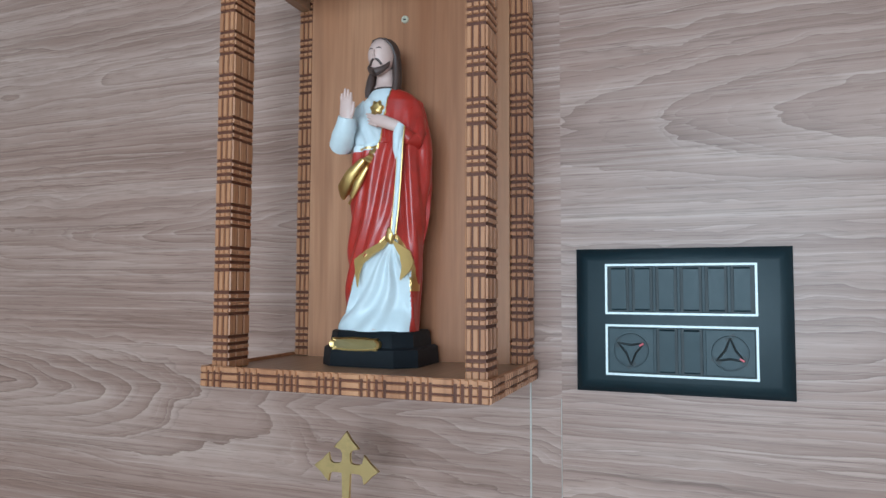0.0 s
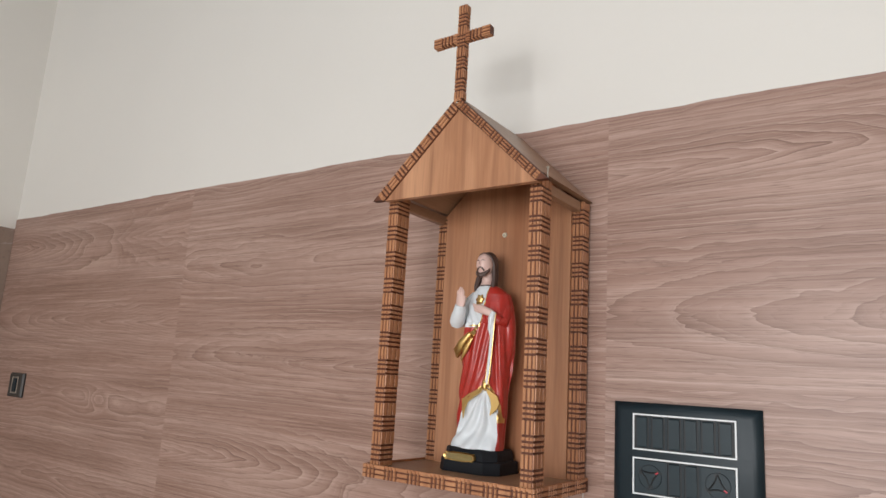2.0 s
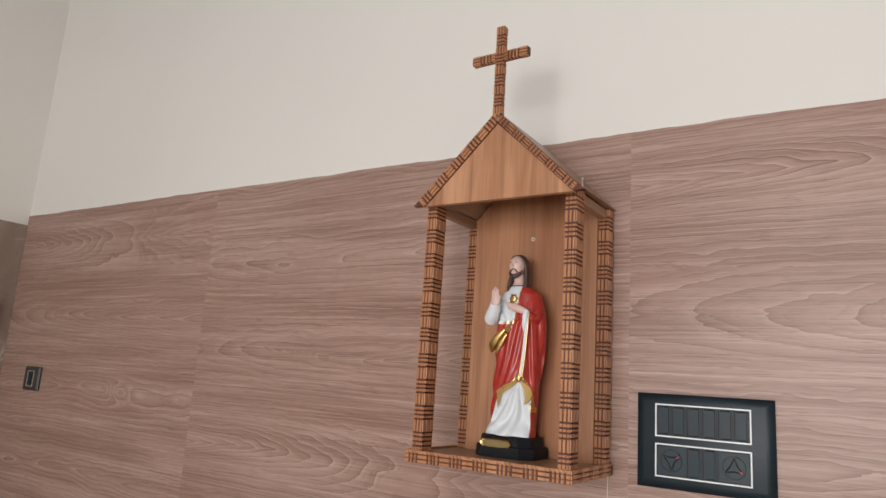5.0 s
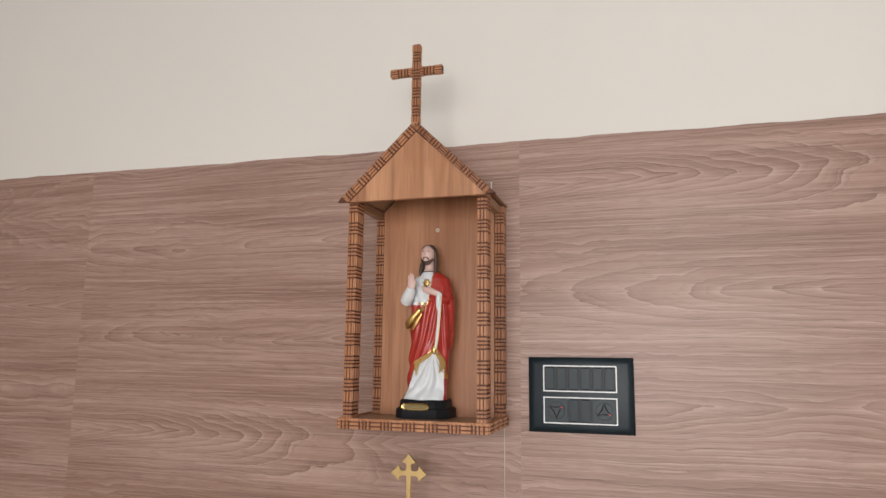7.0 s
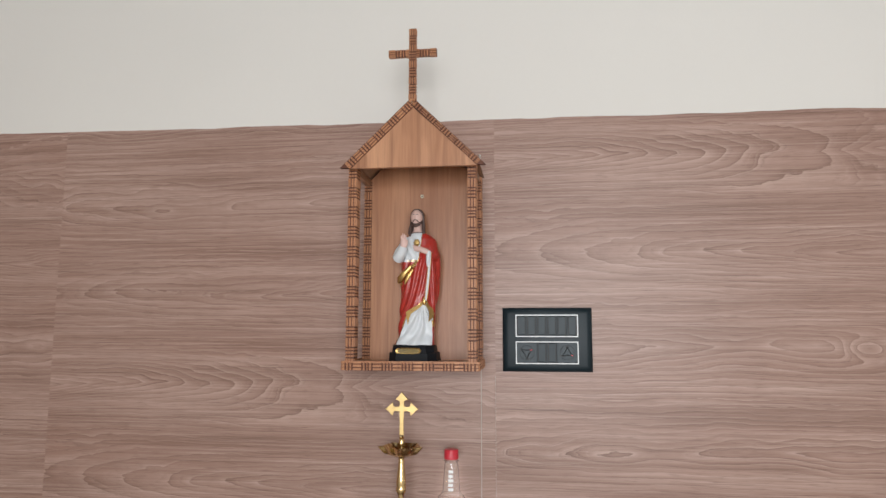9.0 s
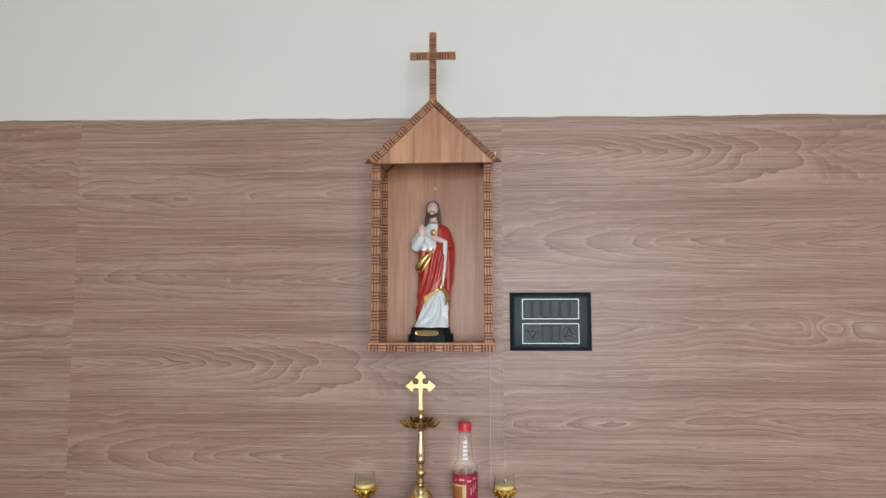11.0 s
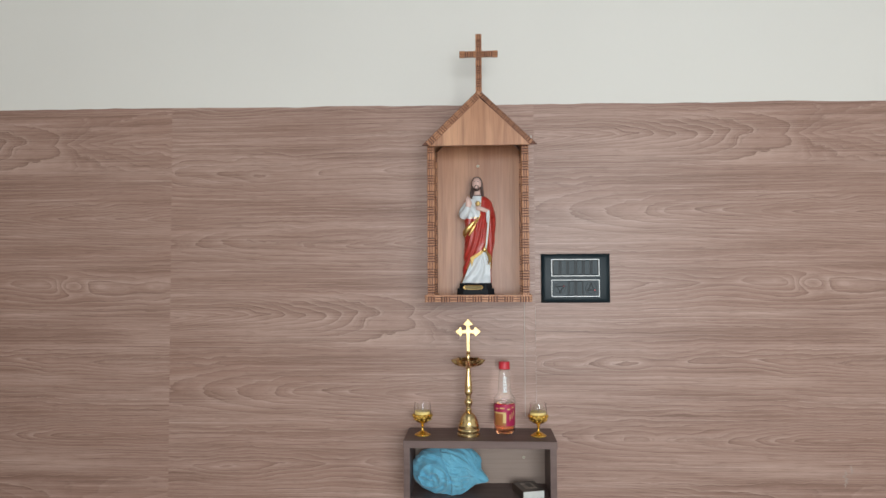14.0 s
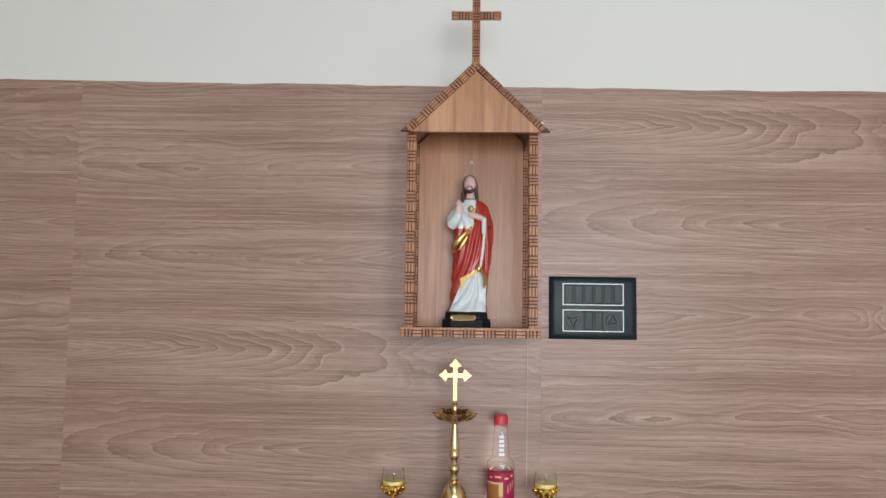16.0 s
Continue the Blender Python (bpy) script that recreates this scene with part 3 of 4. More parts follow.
bmesh.ops.transform(bm, matrix=Matrix.Translation((AX, RY0, AZ - 0.012)) @ Matrix.Rotation(math.pi / 2, 4, "X"), verts=bm.verts)
part("nail", bm, STEEL, shrine)


# ---- switch board ----
def frame_bars(bm, x0, x1, z0, z1, y0, y1, w, mat=0):
    box(bm, (x0, y0, z0), (x1, y1, z0 + w), mat)
    box(bm, (x0, y0, z1 - w), (x1, y1, z1), mat)
    box(bm, (x0, y0, z0 + w), (x0 + w, y1, z1 - w), mat)
    box(bm, (x1 - w, y0, z0 + w), (x1, y1, z1 - w), mat)


def bevel_plate(x0, x1, z0, z1, back, front, inset):
    """A plate with wide sloping edges."""
    bm = bmesh.new()
    rings = []
    for y, k in ((back, 0.0), (back - (back - front) * 0.45, 0.0), (front + 0.0008, inset * 0.75), (front, inset)):
        rings.append([bm.verts.new((x, y, z)) for x, z in ((x0 + k, z0 + k), (x1 - k, z0 + k), (x1 - k, z1 - k), (x0 + k, z1 - k))])
    for a, b in zip(rings, rings[1:]):
        for i in range(4):
            bm.faces.new((a[i], a[(i + 1) % 4], b[(i + 1) % 4], b[i]))
    bm.faces.new(rings[0]), bm.faces.new(rings[-1])
    return bm


QX0, QX1, QZ0, QZ1 = 0.177, 0.3765, 1.391, 1.534
board = thing("switch_board", (0.277, 0, QZ0), "black modular switch board with two white-lined rows on the wall", "switch board")
part("plate", bevel_plate(QX0, QX1, QZ0, QZ1, -0.001, -0.0115, 0.013), BLACK_PLASTIC, board, "", 80)
ROWS_Z = ((1.4685, 1.5185), (1.4085, 1.4585))
for z0, z1 in ROWS_Z:
    bm = bmesh.new()
    frame_bars(bm, 0.2065, 0.3455, z0, z1, -0.0133, -0.011, 0.0021)
    part("white_frame", bm, WHITE_LINE, board, "thin white frame line")
    part("well", boxed((0.2085, -0.0117, z0 + 0.002), (0.3435, -0.0112, z1 - 0.002)), RECESS, board)


def rocker(xc, z0, z1, seed):
    bm = bmesh.new()
    k = 0.0016
    w = 0.0070
    vs = [bm.verts.new((xc + sx * w, y, z)) for y, z in ((-0.0118, z0), (-0.0118, z1), (-0.0148, z1 - k), (-0.0140, (z0 + z1) / 2), (-0.0133, z0 + k)) for sx in (-1, 1)]
    for i, j in ((0, 1), (1, 2), (2, 3), (3, 4), (4, 0)):
        bm.faces.new((vs[2 * i], vs[2 * i + 1], vs[2 * j + 1], vs[2 * j]))
    bm.faces.new([vs[2 * i] for i in range(5)]), bm.faces.new([vs[2 * i + 1] for i in range(5)])
    part("rocker_switch", bm, ROCKER, board)


def cheek(xc, z0, z1):
    part("module_rim", boxed((xc - 0.0016, -0.0134, z0), (xc + 0.0016, -0.0116, z1), 0.0004), BLACK_PLASTIC, board)


MW = 0.135 / 6
for k in range(6):
    rocker(0.2085 + MW * (k + 0.5), 1.4725, 1.5145, k)
for k in range(1, 6):
    cheek(0.2085 + MW * k, 1.4715, 1.5155)
for k in (2, 3):
    rocker(0.2085 + MW * (k + 0.5), 1.4125, 1.4545, k)
for k in (2, 3, 4):
    cheek(0.2085 + MW * k, 1.4115, 1.4555)
for xc, spin in ((0.2085 + MW, 1.05), (0.2085 + 5 * MW, 0.0)):
    bm = bmesh.new()
    turn = Matrix.Translation((xc, -0.0117, 1.4335)) @ Matrix.Rotation(math.pi / 2, 4, "X")
    box(bm, (xc - 0.0215, -0.0136, 1.4120), (xc + 0.0215, -0.0116, 1.4550), 0, 0.0006)
    socket = part("socket", bm, ROCKER, board, "round three-pin socket")
    bm = bmesh.new()
    lathe(bm, [(0.0150, 0.0019), (0.0150, 0.0031), (0.0162, 0.0031), (0.0166, 0.0019)], segs=40, cap=False)
    bmesh.ops.transform(bm, matrix=turn, verts=bm.verts)
    part("ring", bm, BLACK_PLASTIC, socket)
    for k in range(3):
        a = spin + math.pi / 2 + k * math.tau / 3
        bm = bmesh.new()
        box(bm, (-0.0021, -0.0046, 0.0), (0.0021, 0.0046, 0.0026))
        bmesh.ops.transform(bm, matrix=turn @ Matrix.Translation((0.0145 * math.cos(a), 0.0145 * math.sin(a), 0)) @ Matrix.Rotation(a + 0.5, 4, "Z"), verts=bm.verts)
        part("pin_hole", bm, RECESS, socket)
        b2 = spin + math.pi / 2 + (k + 1) * math.tau / 3
        p, q = Vector((0.0145 * math.cos(a), 0.0145 * math.sin(a), 0.0022)), Vector((0.0145 * math.cos(b2), 0.0145 * math.sin(b2), 0.0022))
        bm = bmesh.new()
        mid = (p + q) * 0.36
        mid.z = 0.0022
        limb(bm, [turn @ p, turn @ ((p + mid) / 2), turn @ mid, turn @ ((q + mid) / 2), turn @ q], [0.0007, 0.0010, 0.0011, 0.0010, 0.0007], segs=8)
        part("shutter_edge", bm, RECESS, socket)
    a = spin + math.pi / 2 - math.tau / 3
    bm = bmesh.new()
    box(bm, (-0.0009, -0.0022, 0.0), (0.0009, 0.0022, 0.0032))
    bmesh.ops.transform(bm, matrix=turn @ Matrix.Translation((0.0115 * math.cos(a), 0.0115 * math.sin(a), 0)) @ Matrix.Rotation(a + 1.57, 4, "Z"), verts=bm.verts)
    part("live_mark", bm, RED_DOT, socket, "small red mark")

# single switch near the room's corner
small = thing("wall_switch", (-1.71, 0, 1.425), "small dark single switch on the papered wall", "switch")
part("plate", bevel_plate(-1.756, -1.668, 1.424, 1.496, -0.001, -0.010, 0.006), SWITCH_BROWN, small)
bm = bmesh.new()
frame_bars(bm, -1.730, -1.694, 1.436, 1.484, -0.0118, -0.0098, 0.0018)
part("white_frame", bm, FRAME_PALE, small)
part("rocker_switch", boxed((-1.722, -0.0135, 1.442), (-1.702, -0.0098, 1.478), 0.001), ROCKER, small)

# ---- door leaf and board on the side wall ----
door = thing("door_1", (LEFT_X, -0.4, 0), "plain grey-brown flush door with a pale edge, closed", "door", kind="structure")
part("leaf", boxed((LEFT_X + 0.003, -0.84, 0.01), (LEFT_X + 0.016, -0.056, 1.69), 0.002), DOOR_FACE, door)
part("edge_strip", boxed((LEFT_X + 0.003, -0.056, 0.01), (LEFT_X + 0.017, -0.051, 1.69), 0.001), DOOR_EDGE, door, "pale door edge strip")
part("slot", boxed((LEFT_X + 0.0155, -0.094, 1.437), (LEFT_X + 0.0172, -0.0905, 1.505)), RECESS, door, "narrow dark slot")
sign = thing("sign_board", (LEFT_X, -0.4, 1.75), "ochre sign board in a pale rounded frame above the door", "sign")
bm = bmesh.new()
box(bm, (LEFT_X + 0.003, -0.75, 1.745), (LEFT_X + 0.014, -0.128, 1.832), 0, 0.005)
part("frame", bm, FRAME_PALE, sign, "pale frame")
part("face", boxed((LEFT_X + 0.014, -0.738, 1.757), (LEFT_X + 0.0155, -0.141, 1.820)), OCHRE, sign, "ochre panel")

# ---- shelf ----
HX0, HX1, HY, HZ0, HZ1 = -0.2125, 0.199, -0.164, 0.851, 1.026
shelf = thing("wall_shelf", (0, -0.08, HZ0), "dark brown laminated open box shelf fixed to the wall", "shelf")
part("top_board", boxed((HX0 - 0.001, HY - 0.001, HZ1 - 0.020), (HX1 + 0.002, -0.003, HZ1), 0.0008), SHELF_WOOD, shelf)
part("bottom_board", boxed((HX0, HY, HZ0), (HX1, -0.003, HZ0 + 0.018), 0.0008), SHELF_WOOD, shelf)
part("side_board", boxed((HX0, HY, HZ0 + 0.018), (HX0 + 0.017, -0.003, HZ1 - 0.020), 0.0006), SHELF_WOOD, shelf)
part("side_board", boxed((HX1 - 0.017, HY, HZ0 + 0.018), (HX1, -0.003, HZ1 - 0.020), 0.0006), SHELF_WOOD, shelf)
part("back_panel", boxed((HX0 + 0.017, -0.008, HZ0 + 0.018), (HX1 - 0.017, -0.003, HZ1 - 0.020)), SHELF_BACK, shelf, "taupe back panel")
screw("screw", (0.121, -0.0082, 0.944), shelf, 0.0040)


# ---- statue in the shrine ----
def smooth(a, b, x):
    t = min(1.0, max(0.0, (x - a) / (b - a)))
    return t * t * (3 - 2 * t)


def ring_at(table, z):
    for a, b in zip(table, table[1:]):
        if a[0] <= z <= b[0]:
            t = (z - a[0]) / (b[0] - a[0])
            return [p + (q - p) * t for p, q in zip(a, b)]
    return table[-1]


def statue(at):
    """A robed figure on a black plinth: one plain painted mesh."""
    W, R, G, P, U, K, DG = range(7)
    bm = bmesh.new()

    def plinth(z0, z1, hx, hy, c, k=0.0):
        rings = []
        for z, s in ((z0, 0.0), (z1 - 0.002, k), (z1, k + 0.002)):
            x, y = hx - s, hy - s
            rings.append([bm.verts.new((p, q, z)) for p, q in ((-x + c, -y), (x - c, -y), (x, -y + c), (x, y), (-x, y), (-x, -y + c))])
        for a, b in zip(rings, rings[1:]):
            for i in range(6):
                bm.faces.new((a[i], a[(i + 1) % 6], b[(i + 1) % 6], b[i])).material_index = K
        bm.faces.new(rings[0]).material_index = K
        bm.faces.new(rings[-1]).material_index = K

    plinth(0.0, 0.019, 0.0530, 0.037, 0.018, 0.001)
    plinth(0.019, 0.0350, 0.0465, 0.032, 0.016, 0.0015)
    # gilt plaque with a scalloped outline
    pts = []
    for i in range(48):
        a = math.tau * i / 48
        k = 1 + 0.06 * math.cos(8 * a)
        sx, sz = abs(math.cos(a)) ** 0.35 * math.copysign(1, math.cos(a)), abs(math.sin(a)) ** 0.35 * math.copysign(1, math.sin(a))
        pts.append((-0.007 + 0.026 * k * sx, 0.0225 + 0.0062 * k * sz))
    fr = [bm.verts.new((x, -0.0385, z)) for x, z in pts]
    inn = [bm.verts.new((-0.007 + (x + 0.007) * 0.86, -0.0372, 0.0225 + (z - 0.0225) * 0.72)) for x, z in pts]
    bk = [bm.verts.new((x, -0.0335, z)) for x, z in pts]
    for i in range(48):
        j = (i + 1) % 48
        bm.faces.new((fr[i], fr[j], inn[j], inn[i])).material_index = G
        bm.faces.new((fr[i], fr[j], bk[j], bk[i])).material_index = G
    bm.faces.new(inn).material_index = 6

    # robed body: height, left and right outline, depth
    table = [(0.0345, -0.0385, 0.0430, 0.029), (0.044, -0.0375, 0.0435, 0.0285), (0.057, -0.0360, 0.0440, 0.027), (0.085, -0.0330, 0.0465, 0.026), (0.111, -0.0315, 0.0470, 0.026),
             (0.153, -0.0300, 0.0535, 0.0275), (0.183, -0.0310, 0.0560, 0.028), (0.216, -0.0300, 0.0560, 0.027), (0.237, -0.0270, 0.0540, 0.025),
             (0.255, -0.0235, 0.0495, 0.0225), (0.268, -0.0190, 0.0455, 0.019), (0.277, -0.0130, 0.0350, 0.0155), (0.284, -0.0060, 0.0210, 0.0115),
             (0.289, -0.0035, 0.0155, 0.0095), (0.304, -0.0030, 0.0150, 0.0092)]
    KX, KZ = 0.0265, 0.126                           # the gilt knot, where the mantle is gathered

    def tunic(x, z):
        """How far inside the white opening below the mantle's hem, in metres."""
        d = KZ - z
        left = KX - 0.006 - 1.10 * d if d < 0.030 else KX - 0.039 - 0.42 * (d - 0.030)
        right = KX + 0.0035 + 0.42 * d if d < 0.026 else KX + 0.0145 + 0.02 * (d - 0.026)
        return min(d, x - left, right - x)

    def gilt_roll(x, z):
        """The turned gilt edge from the chest down to the hip."""
        t = (0.010 - x) / 0.042
        if not 0 < t < 1:
            return -1.0
        top, low = 0.220 - 0.034 * t - 0.006 * t * t, 0.214 - 0.050 * t - 0.004 * math.sin(9 * t)
        return min(top - z, z - low)

    nz, na = 230, 220
    rings = []
    for i in range(nz + 1):
        z = 0.0345 + (0.304 - 0.0345) * i / nz
        _, xl, xr, ry = ring_at(table, z)
        cx, rx = (xl + xr) / 2, (xr - xl) / 2
        ring = []
        for j in range(na):
            a = math.tau * j / na
            x, y = cx + rx * math.cos(a), ry * math.sin(a)
            body = 1 - smooth(0.262, 0.284, z)
            push = 0.0
            if y < 0.004:
                inside = tunic(x, z)
                fan = math.atan2(z - KZ, x - KX)
                far = smooth(0.004, 0.035, math.hypot(x - KX, z - KZ))
                if inside > 0:                       # tunic folds fan out from the knot
                    push = -0.0046 * smooth(0.0, 0.004, inside) * smooth(0.037, 0.062, z) - 0.0008 + 0.0027 * far * math.sin(fan * 17 + 1.6 * math.sin(z * 60))
                    push += 0.0030 * (1 - smooth(0.036, 0.056, z))
                elif gilt_roll(x, z) > 0:
                    push = 0.0015 + 0.0016 * math.sin(x * 330 + z * 560)
                elif x < KX + 0.004 and z < 0.222:   # mantle folds drawn to the knot
                    push = 0.0017 * far * math.sin(430 * (x - 0.32 * z) + 1.8 * math.sin(z * 34)) + 0.0010 * math.sin(190 * (x - 0.32 * z) + 1.0)
                elif z < 0.26:
                    push = (0.0017 * math.sin(x * 470 + 1.4 * math.sin(z * 30)) + 0.0006 * math.sin(x * 900 + z * 40)) * (1 - smooth(0.225, 0.260, z))
                if z > 0.222 and x < 0.018:
                    push = 0.0010 * math.sin(x * 420 + z * 260)
            else:
                push = 0.0018 * math.sin(11 * a + 3 * math.sin(z * 22))
            push *= body
            n = Vector((math.cos(a) / rx, math.sin(a) / ry)).normalized()
            ring.append(bm.verts.new((x + n.x * push, y + n.y * push, z)))
        rings.append(ring)
    for p, q in zip(rings, rings[1:]):
        for j in range(na):
            quad = (p[j], p[(j + 1) % na], q[(j + 1) % na], q[j])
            f = bm.faces.new(quad)
            x, y, z = (sum(v.co[k] for v in quad) / 4 for k in range(3))
            lapel = 0.0165 + 0.10 * (z - 0.25)       # edge of the mantle over the chest
            inside = tunic(x, z)
            if z > 0.2845:
                m = P
            elif z > 0.2815:
                m = U
            elif y < 0.006 and z > 0.2165 - 0.02 * (x + 0.01) and x < lapel and not gilt_roll(x, z) > 0:
                m = W if x < lapel - 0.0014 else G
                if 0 < z - 0.2170 < 0.0022 and x > -0.012:
                    m = G
            elif y < 0.002 and gilt_roll(x, z) > 0:
                m = G
            elif y < 0.004 and inside > 0:
                m = W
            elif y < 0.004 and inside > -0.0042 and z > 0.074:
                m = G
            elif y < 0.004 and x < KX and inside > -0.0020:
                m = DG
            else:
                m = R
            f.material_index = m
    bm.faces.new(rings[0]).material_index = W
    bm.faces.new(rings[-1]).material_index = P
    # long border of the mantle: a white band between gilt edges, from the cuff to the knot
    band = [(0.0385, -0.0300, 0.236), (0.0380, -0.0325, 0.222), (0.0365, -0.0315, 0.200), (0.0345, -0.0305, 0.176), (0.0318, -0.0292, 0.152), (0.0288, -0.0280, 0.130)]
    limb(bm, band, [0.0026, 0.0027, 0.0026, 0.0026, 0.0025, 0.0018], W, 12, 0.7)
    for dx in (-0.0027, 0.0027):
        limb(bm, [(x + dx, y + 0.0006, z) for x, y, z in band], [0.0009] * 6, G, 8)
    blob(bm, (KX - 0.001, -0.0265, KZ + 0.003), (0.0052, 0.0040, 0.0085), G, 18, 12, lambda v: 1 + 0.10 * math.sin(4 * math.atan2(v.z, v.x)))
    # gilt lining turned out on either side of the opening
    def flap(pts, y):
        fr = [bm.verts.new((KX + x, y + 9.0 * (KX + x - 0.008) ** 2 - 0.0012 * math.sin(300 * x), KZ + z)) for x, z in pts]
        bk = [bm.verts.new((v.co.x, v.co.y + 0.0024, v.co.z)) for v in fr]
        n = len(pts)
        for f in [fr, bk] + [(fr[i], fr[(i + 1) % n], bk[(i + 1) % n], bk[i]) for i in range(n)]:
            bm.faces.new(f).material_index = G

    flap(((-0.002, 0.001), (-0.013, -0.005), (-0.027, -0.011), (-0.0415, -0.020), (-0.0390, -0.036), (-0.0365, -0.048), (-0.0340, -0.034), (-0.0300, -0.024), (-0.018, -0.0155), (-0.008, -0.009)), -0.0300)
    flap(((0.001, -0.001), (0.009, -0.006), (0.0165, -0.012), (0.0200, -0.023), (0.0165, -0.032), (0.0085, -0.041), (0.0100, -0.028), (0.0085, -0.017), (0.004, -0.008)), -0.0310)
    # loose corner of the gilt roll at the hip
    limb(bm, [(-0.004, -0.0290, 0.206), (-0.017, -0.0300, 0.192), (-0.028, -0.0245, 0.178), (-0.0335, -0.0170, 0.170)], [0.0030, 0.0062, 0.0080, 0.0030], G, 18, 0.6)
    limb(bm, [(0.000, -0.0290, 0.198), (-0.010, -0.0295, 0.182), (-0.018, -0.0265, 0.168)], [0.0022, 0.0050, 0.0018], G, 16, 0.6)
    # bare foot peeping out below the tunic
    blob(bm, (0.003, -0.0270, 0.0368), (0.0105, 0.0062, 0.0030), P, 18, 10)
    # raised arm in its white sleeve
    limb(bm, [(-0.012, 0.001, 0.268), (-0.023, -0.002, 0.254), (-0.0325, -0.008, 0.238), (-0.0355, -0.014, 0.227), (-0.0335, -0.021, 0.2255), (-0.0280, -0.028, 0.232), (-0.0220, -0.033, 0.241), (-0.0195, -0.036, 0.249)],
         [0.010, 0.0120, 0.0128, 0.0126, 0.0122, 0.0115, 0.0100, 0.0085], W, 20)
    HX, HY2 = -0.0190, -0.0375
    limb(bm, [(HX - 0.001, HY2 + 0.001, 0.242), (HX, HY2, 0.251), (HX, HY2, 0.259), (HX, HY2, 0.266)], [0.0058, 0.0074, 0.0074, 0.0062], P, 16, 0.5)
    for dx, top in ((-0.0052, 0.273), (-0.0018, 0.2775), (0.0016, 0.2765), (0.0048, 0.273)):
        limb(bm, [(HX + dx * 0.9, HY2, 0.263), (HX + dx, HY2 - 0.0005, 0.269), (HX + dx, HY2, top)], [0.0020, 0.0018, 0.0010], P, 10)
    limb(bm, [(HX + 0.0055, HY2, 0.250), (HX + 0.008, HY2 - 0.001, 0.256), (HX + 0.0085, HY2 - 0.001, 0.263)], [0.0025, 0.0021, 0.0012], P, 10)
    # folded arm: red drape over the elbow, white cuff, palm on the breast
    limb(bm, [(0.034, 0.000, 0.259), (0.0425, -0.002, 0.246), (0.0455, -0.006, 0.232), (0.0440, -0.013, 0.224), (0.0400, -0.021, 0.227), (0.0350, -0.026, 0.233)], [0.0080, 0.0095, 0.0098, 0.0098, 0.0088, 0.0068], R, 20)
    limb(bm, [(0.0370, -0.0300, 0.2380), (0.0355, -0.0325, 0.2280), (0.0340, -0.0320, 0.2130), (0.0330, -0.0300, 0.2040)], [0.0042, 0.0050, 0.0038, 0.0012], W, 14)
    limb(bm, [(0.036, -0.0305, 0.2355), (0.027, -0.0335, 0.2390), (0.018, -0.0335, 0.2425), (0.011, -0.0325, 0.2450)], [0.0054, 0.0060, 0.0064, 0.0056], P, 16, 0.6)
    for k in range(4):
        limb(bm, [(0.014, -0.0330, 0.2460 - 0.0026 * k), (0.006, -0.0320, 0.2495 - 0.0028 * k), (0.000 + 0.001 * k, -0.0310, 0.2515 - 0.0033 * k)], [0.0020, 0.0018, 0.0009], P, 10)
    blob(bm, (0.0075, -0.0220, 0.2580), (0.0072, 0.0040, 0.0085), G, 20, 12, lambda v: 1 + 0.16 * math.sin(7 * math.atan2(v.z, v.x)))
    # plain head, parted hair falling to the shoulders, short beard
    hx = 0.0055
    below = set(bm.verts)
    blob(bm, (hx, -0.0088, 0.3165), (0.0134, 0.0140, 0.0186), P, 32, 22)
    limb(bm, [(hx, -0.0222, 0.3205), (hx, -0.0250, 0.3152), (hx, -0.0225, 0.3128)], [0.0008, 0.0017, 0.0015], P, 10)
    blob(bm, (hx, 0.0015, 0.3215), (0.0146, 0.0150, 0.0172), U, 36, 24, lambda v: 1 + 0.035 * math.sin(14 * math.atan2(v.x, v.y)) * (1 - abs(v.z)))
    blob(bm, (hx, 0.0065, 0.3120), (0.0140, 0.0110, 0.0220), U, 30, 20)
    for sx in (-1, 1):
        limb(bm, [(hx, -0.0125, 0.3350), (hx + sx * 0.0070, -0.0125, 0.3330), (hx + sx * 0.0122, -0.0080, 0.3270), (hx + sx * 0.0142, -0.0035, 0.3170), (hx + sx * 0.0135, -0.0020, 0.3050), (hx + sx * 0.0152, -0.0030, 0.2930), (hx + sx * 0.0160, -0.0075, 0.2820), (hx + sx * 0.0150, -0.0105, 0.2750)],
             [0.0010, 0.0015, 0.0018, 0.0024, 0.0034, 0.0042, 0.0038, 0.0016], U, 16)
        limb(bm, [(hx + sx * 0.010, 0.008, 0.318), (hx + sx * 0.009, 0.006, 0.300), (hx + sx * 0.012, 0.003, 0.280)], [0.004, 0.006, 0.005], U, 14)
        limb(bm, [(hx + sx * 0.0020, -0.0224, 0.3212), (hx + sx * 0.0050, -0.0214, 0.3222), (hx + sx * 0.0082, -0.0186, 0.3208)], [0.0004, 0.0007, 0.0004], U, 8)
        limb(bm, [(hx + sx * 0.0008, -0.0226, 0.3105), (hx + sx * 0.0040, -0.0215, 0.3090), (hx + sx * 0.0066, -0.0190, 0.3050)], [0.0009, 0.0013, 0.0012], U, 8)
        limb(bm, [(hx + sx * 0.0112, -0.0100, 0.3120), (hx + sx * 0.0104, -0.0130, 0.3050), (hx + sx * 0.0060, -0.0175, 0.3000), (hx, -0.0190, 0.2980)], [0.0012, 0.0024, 0.0036, 0.0042], U, 14)
    for v in bm.verts:                               # the head is turned a little aside, its hair in shallow waves
        if v not in below:
            turn = -radians(5) * smooth(0.280, 0.300, v.co.z)
            d = Vector((v.co.x - hx, v.co.y + 0.002, 0))
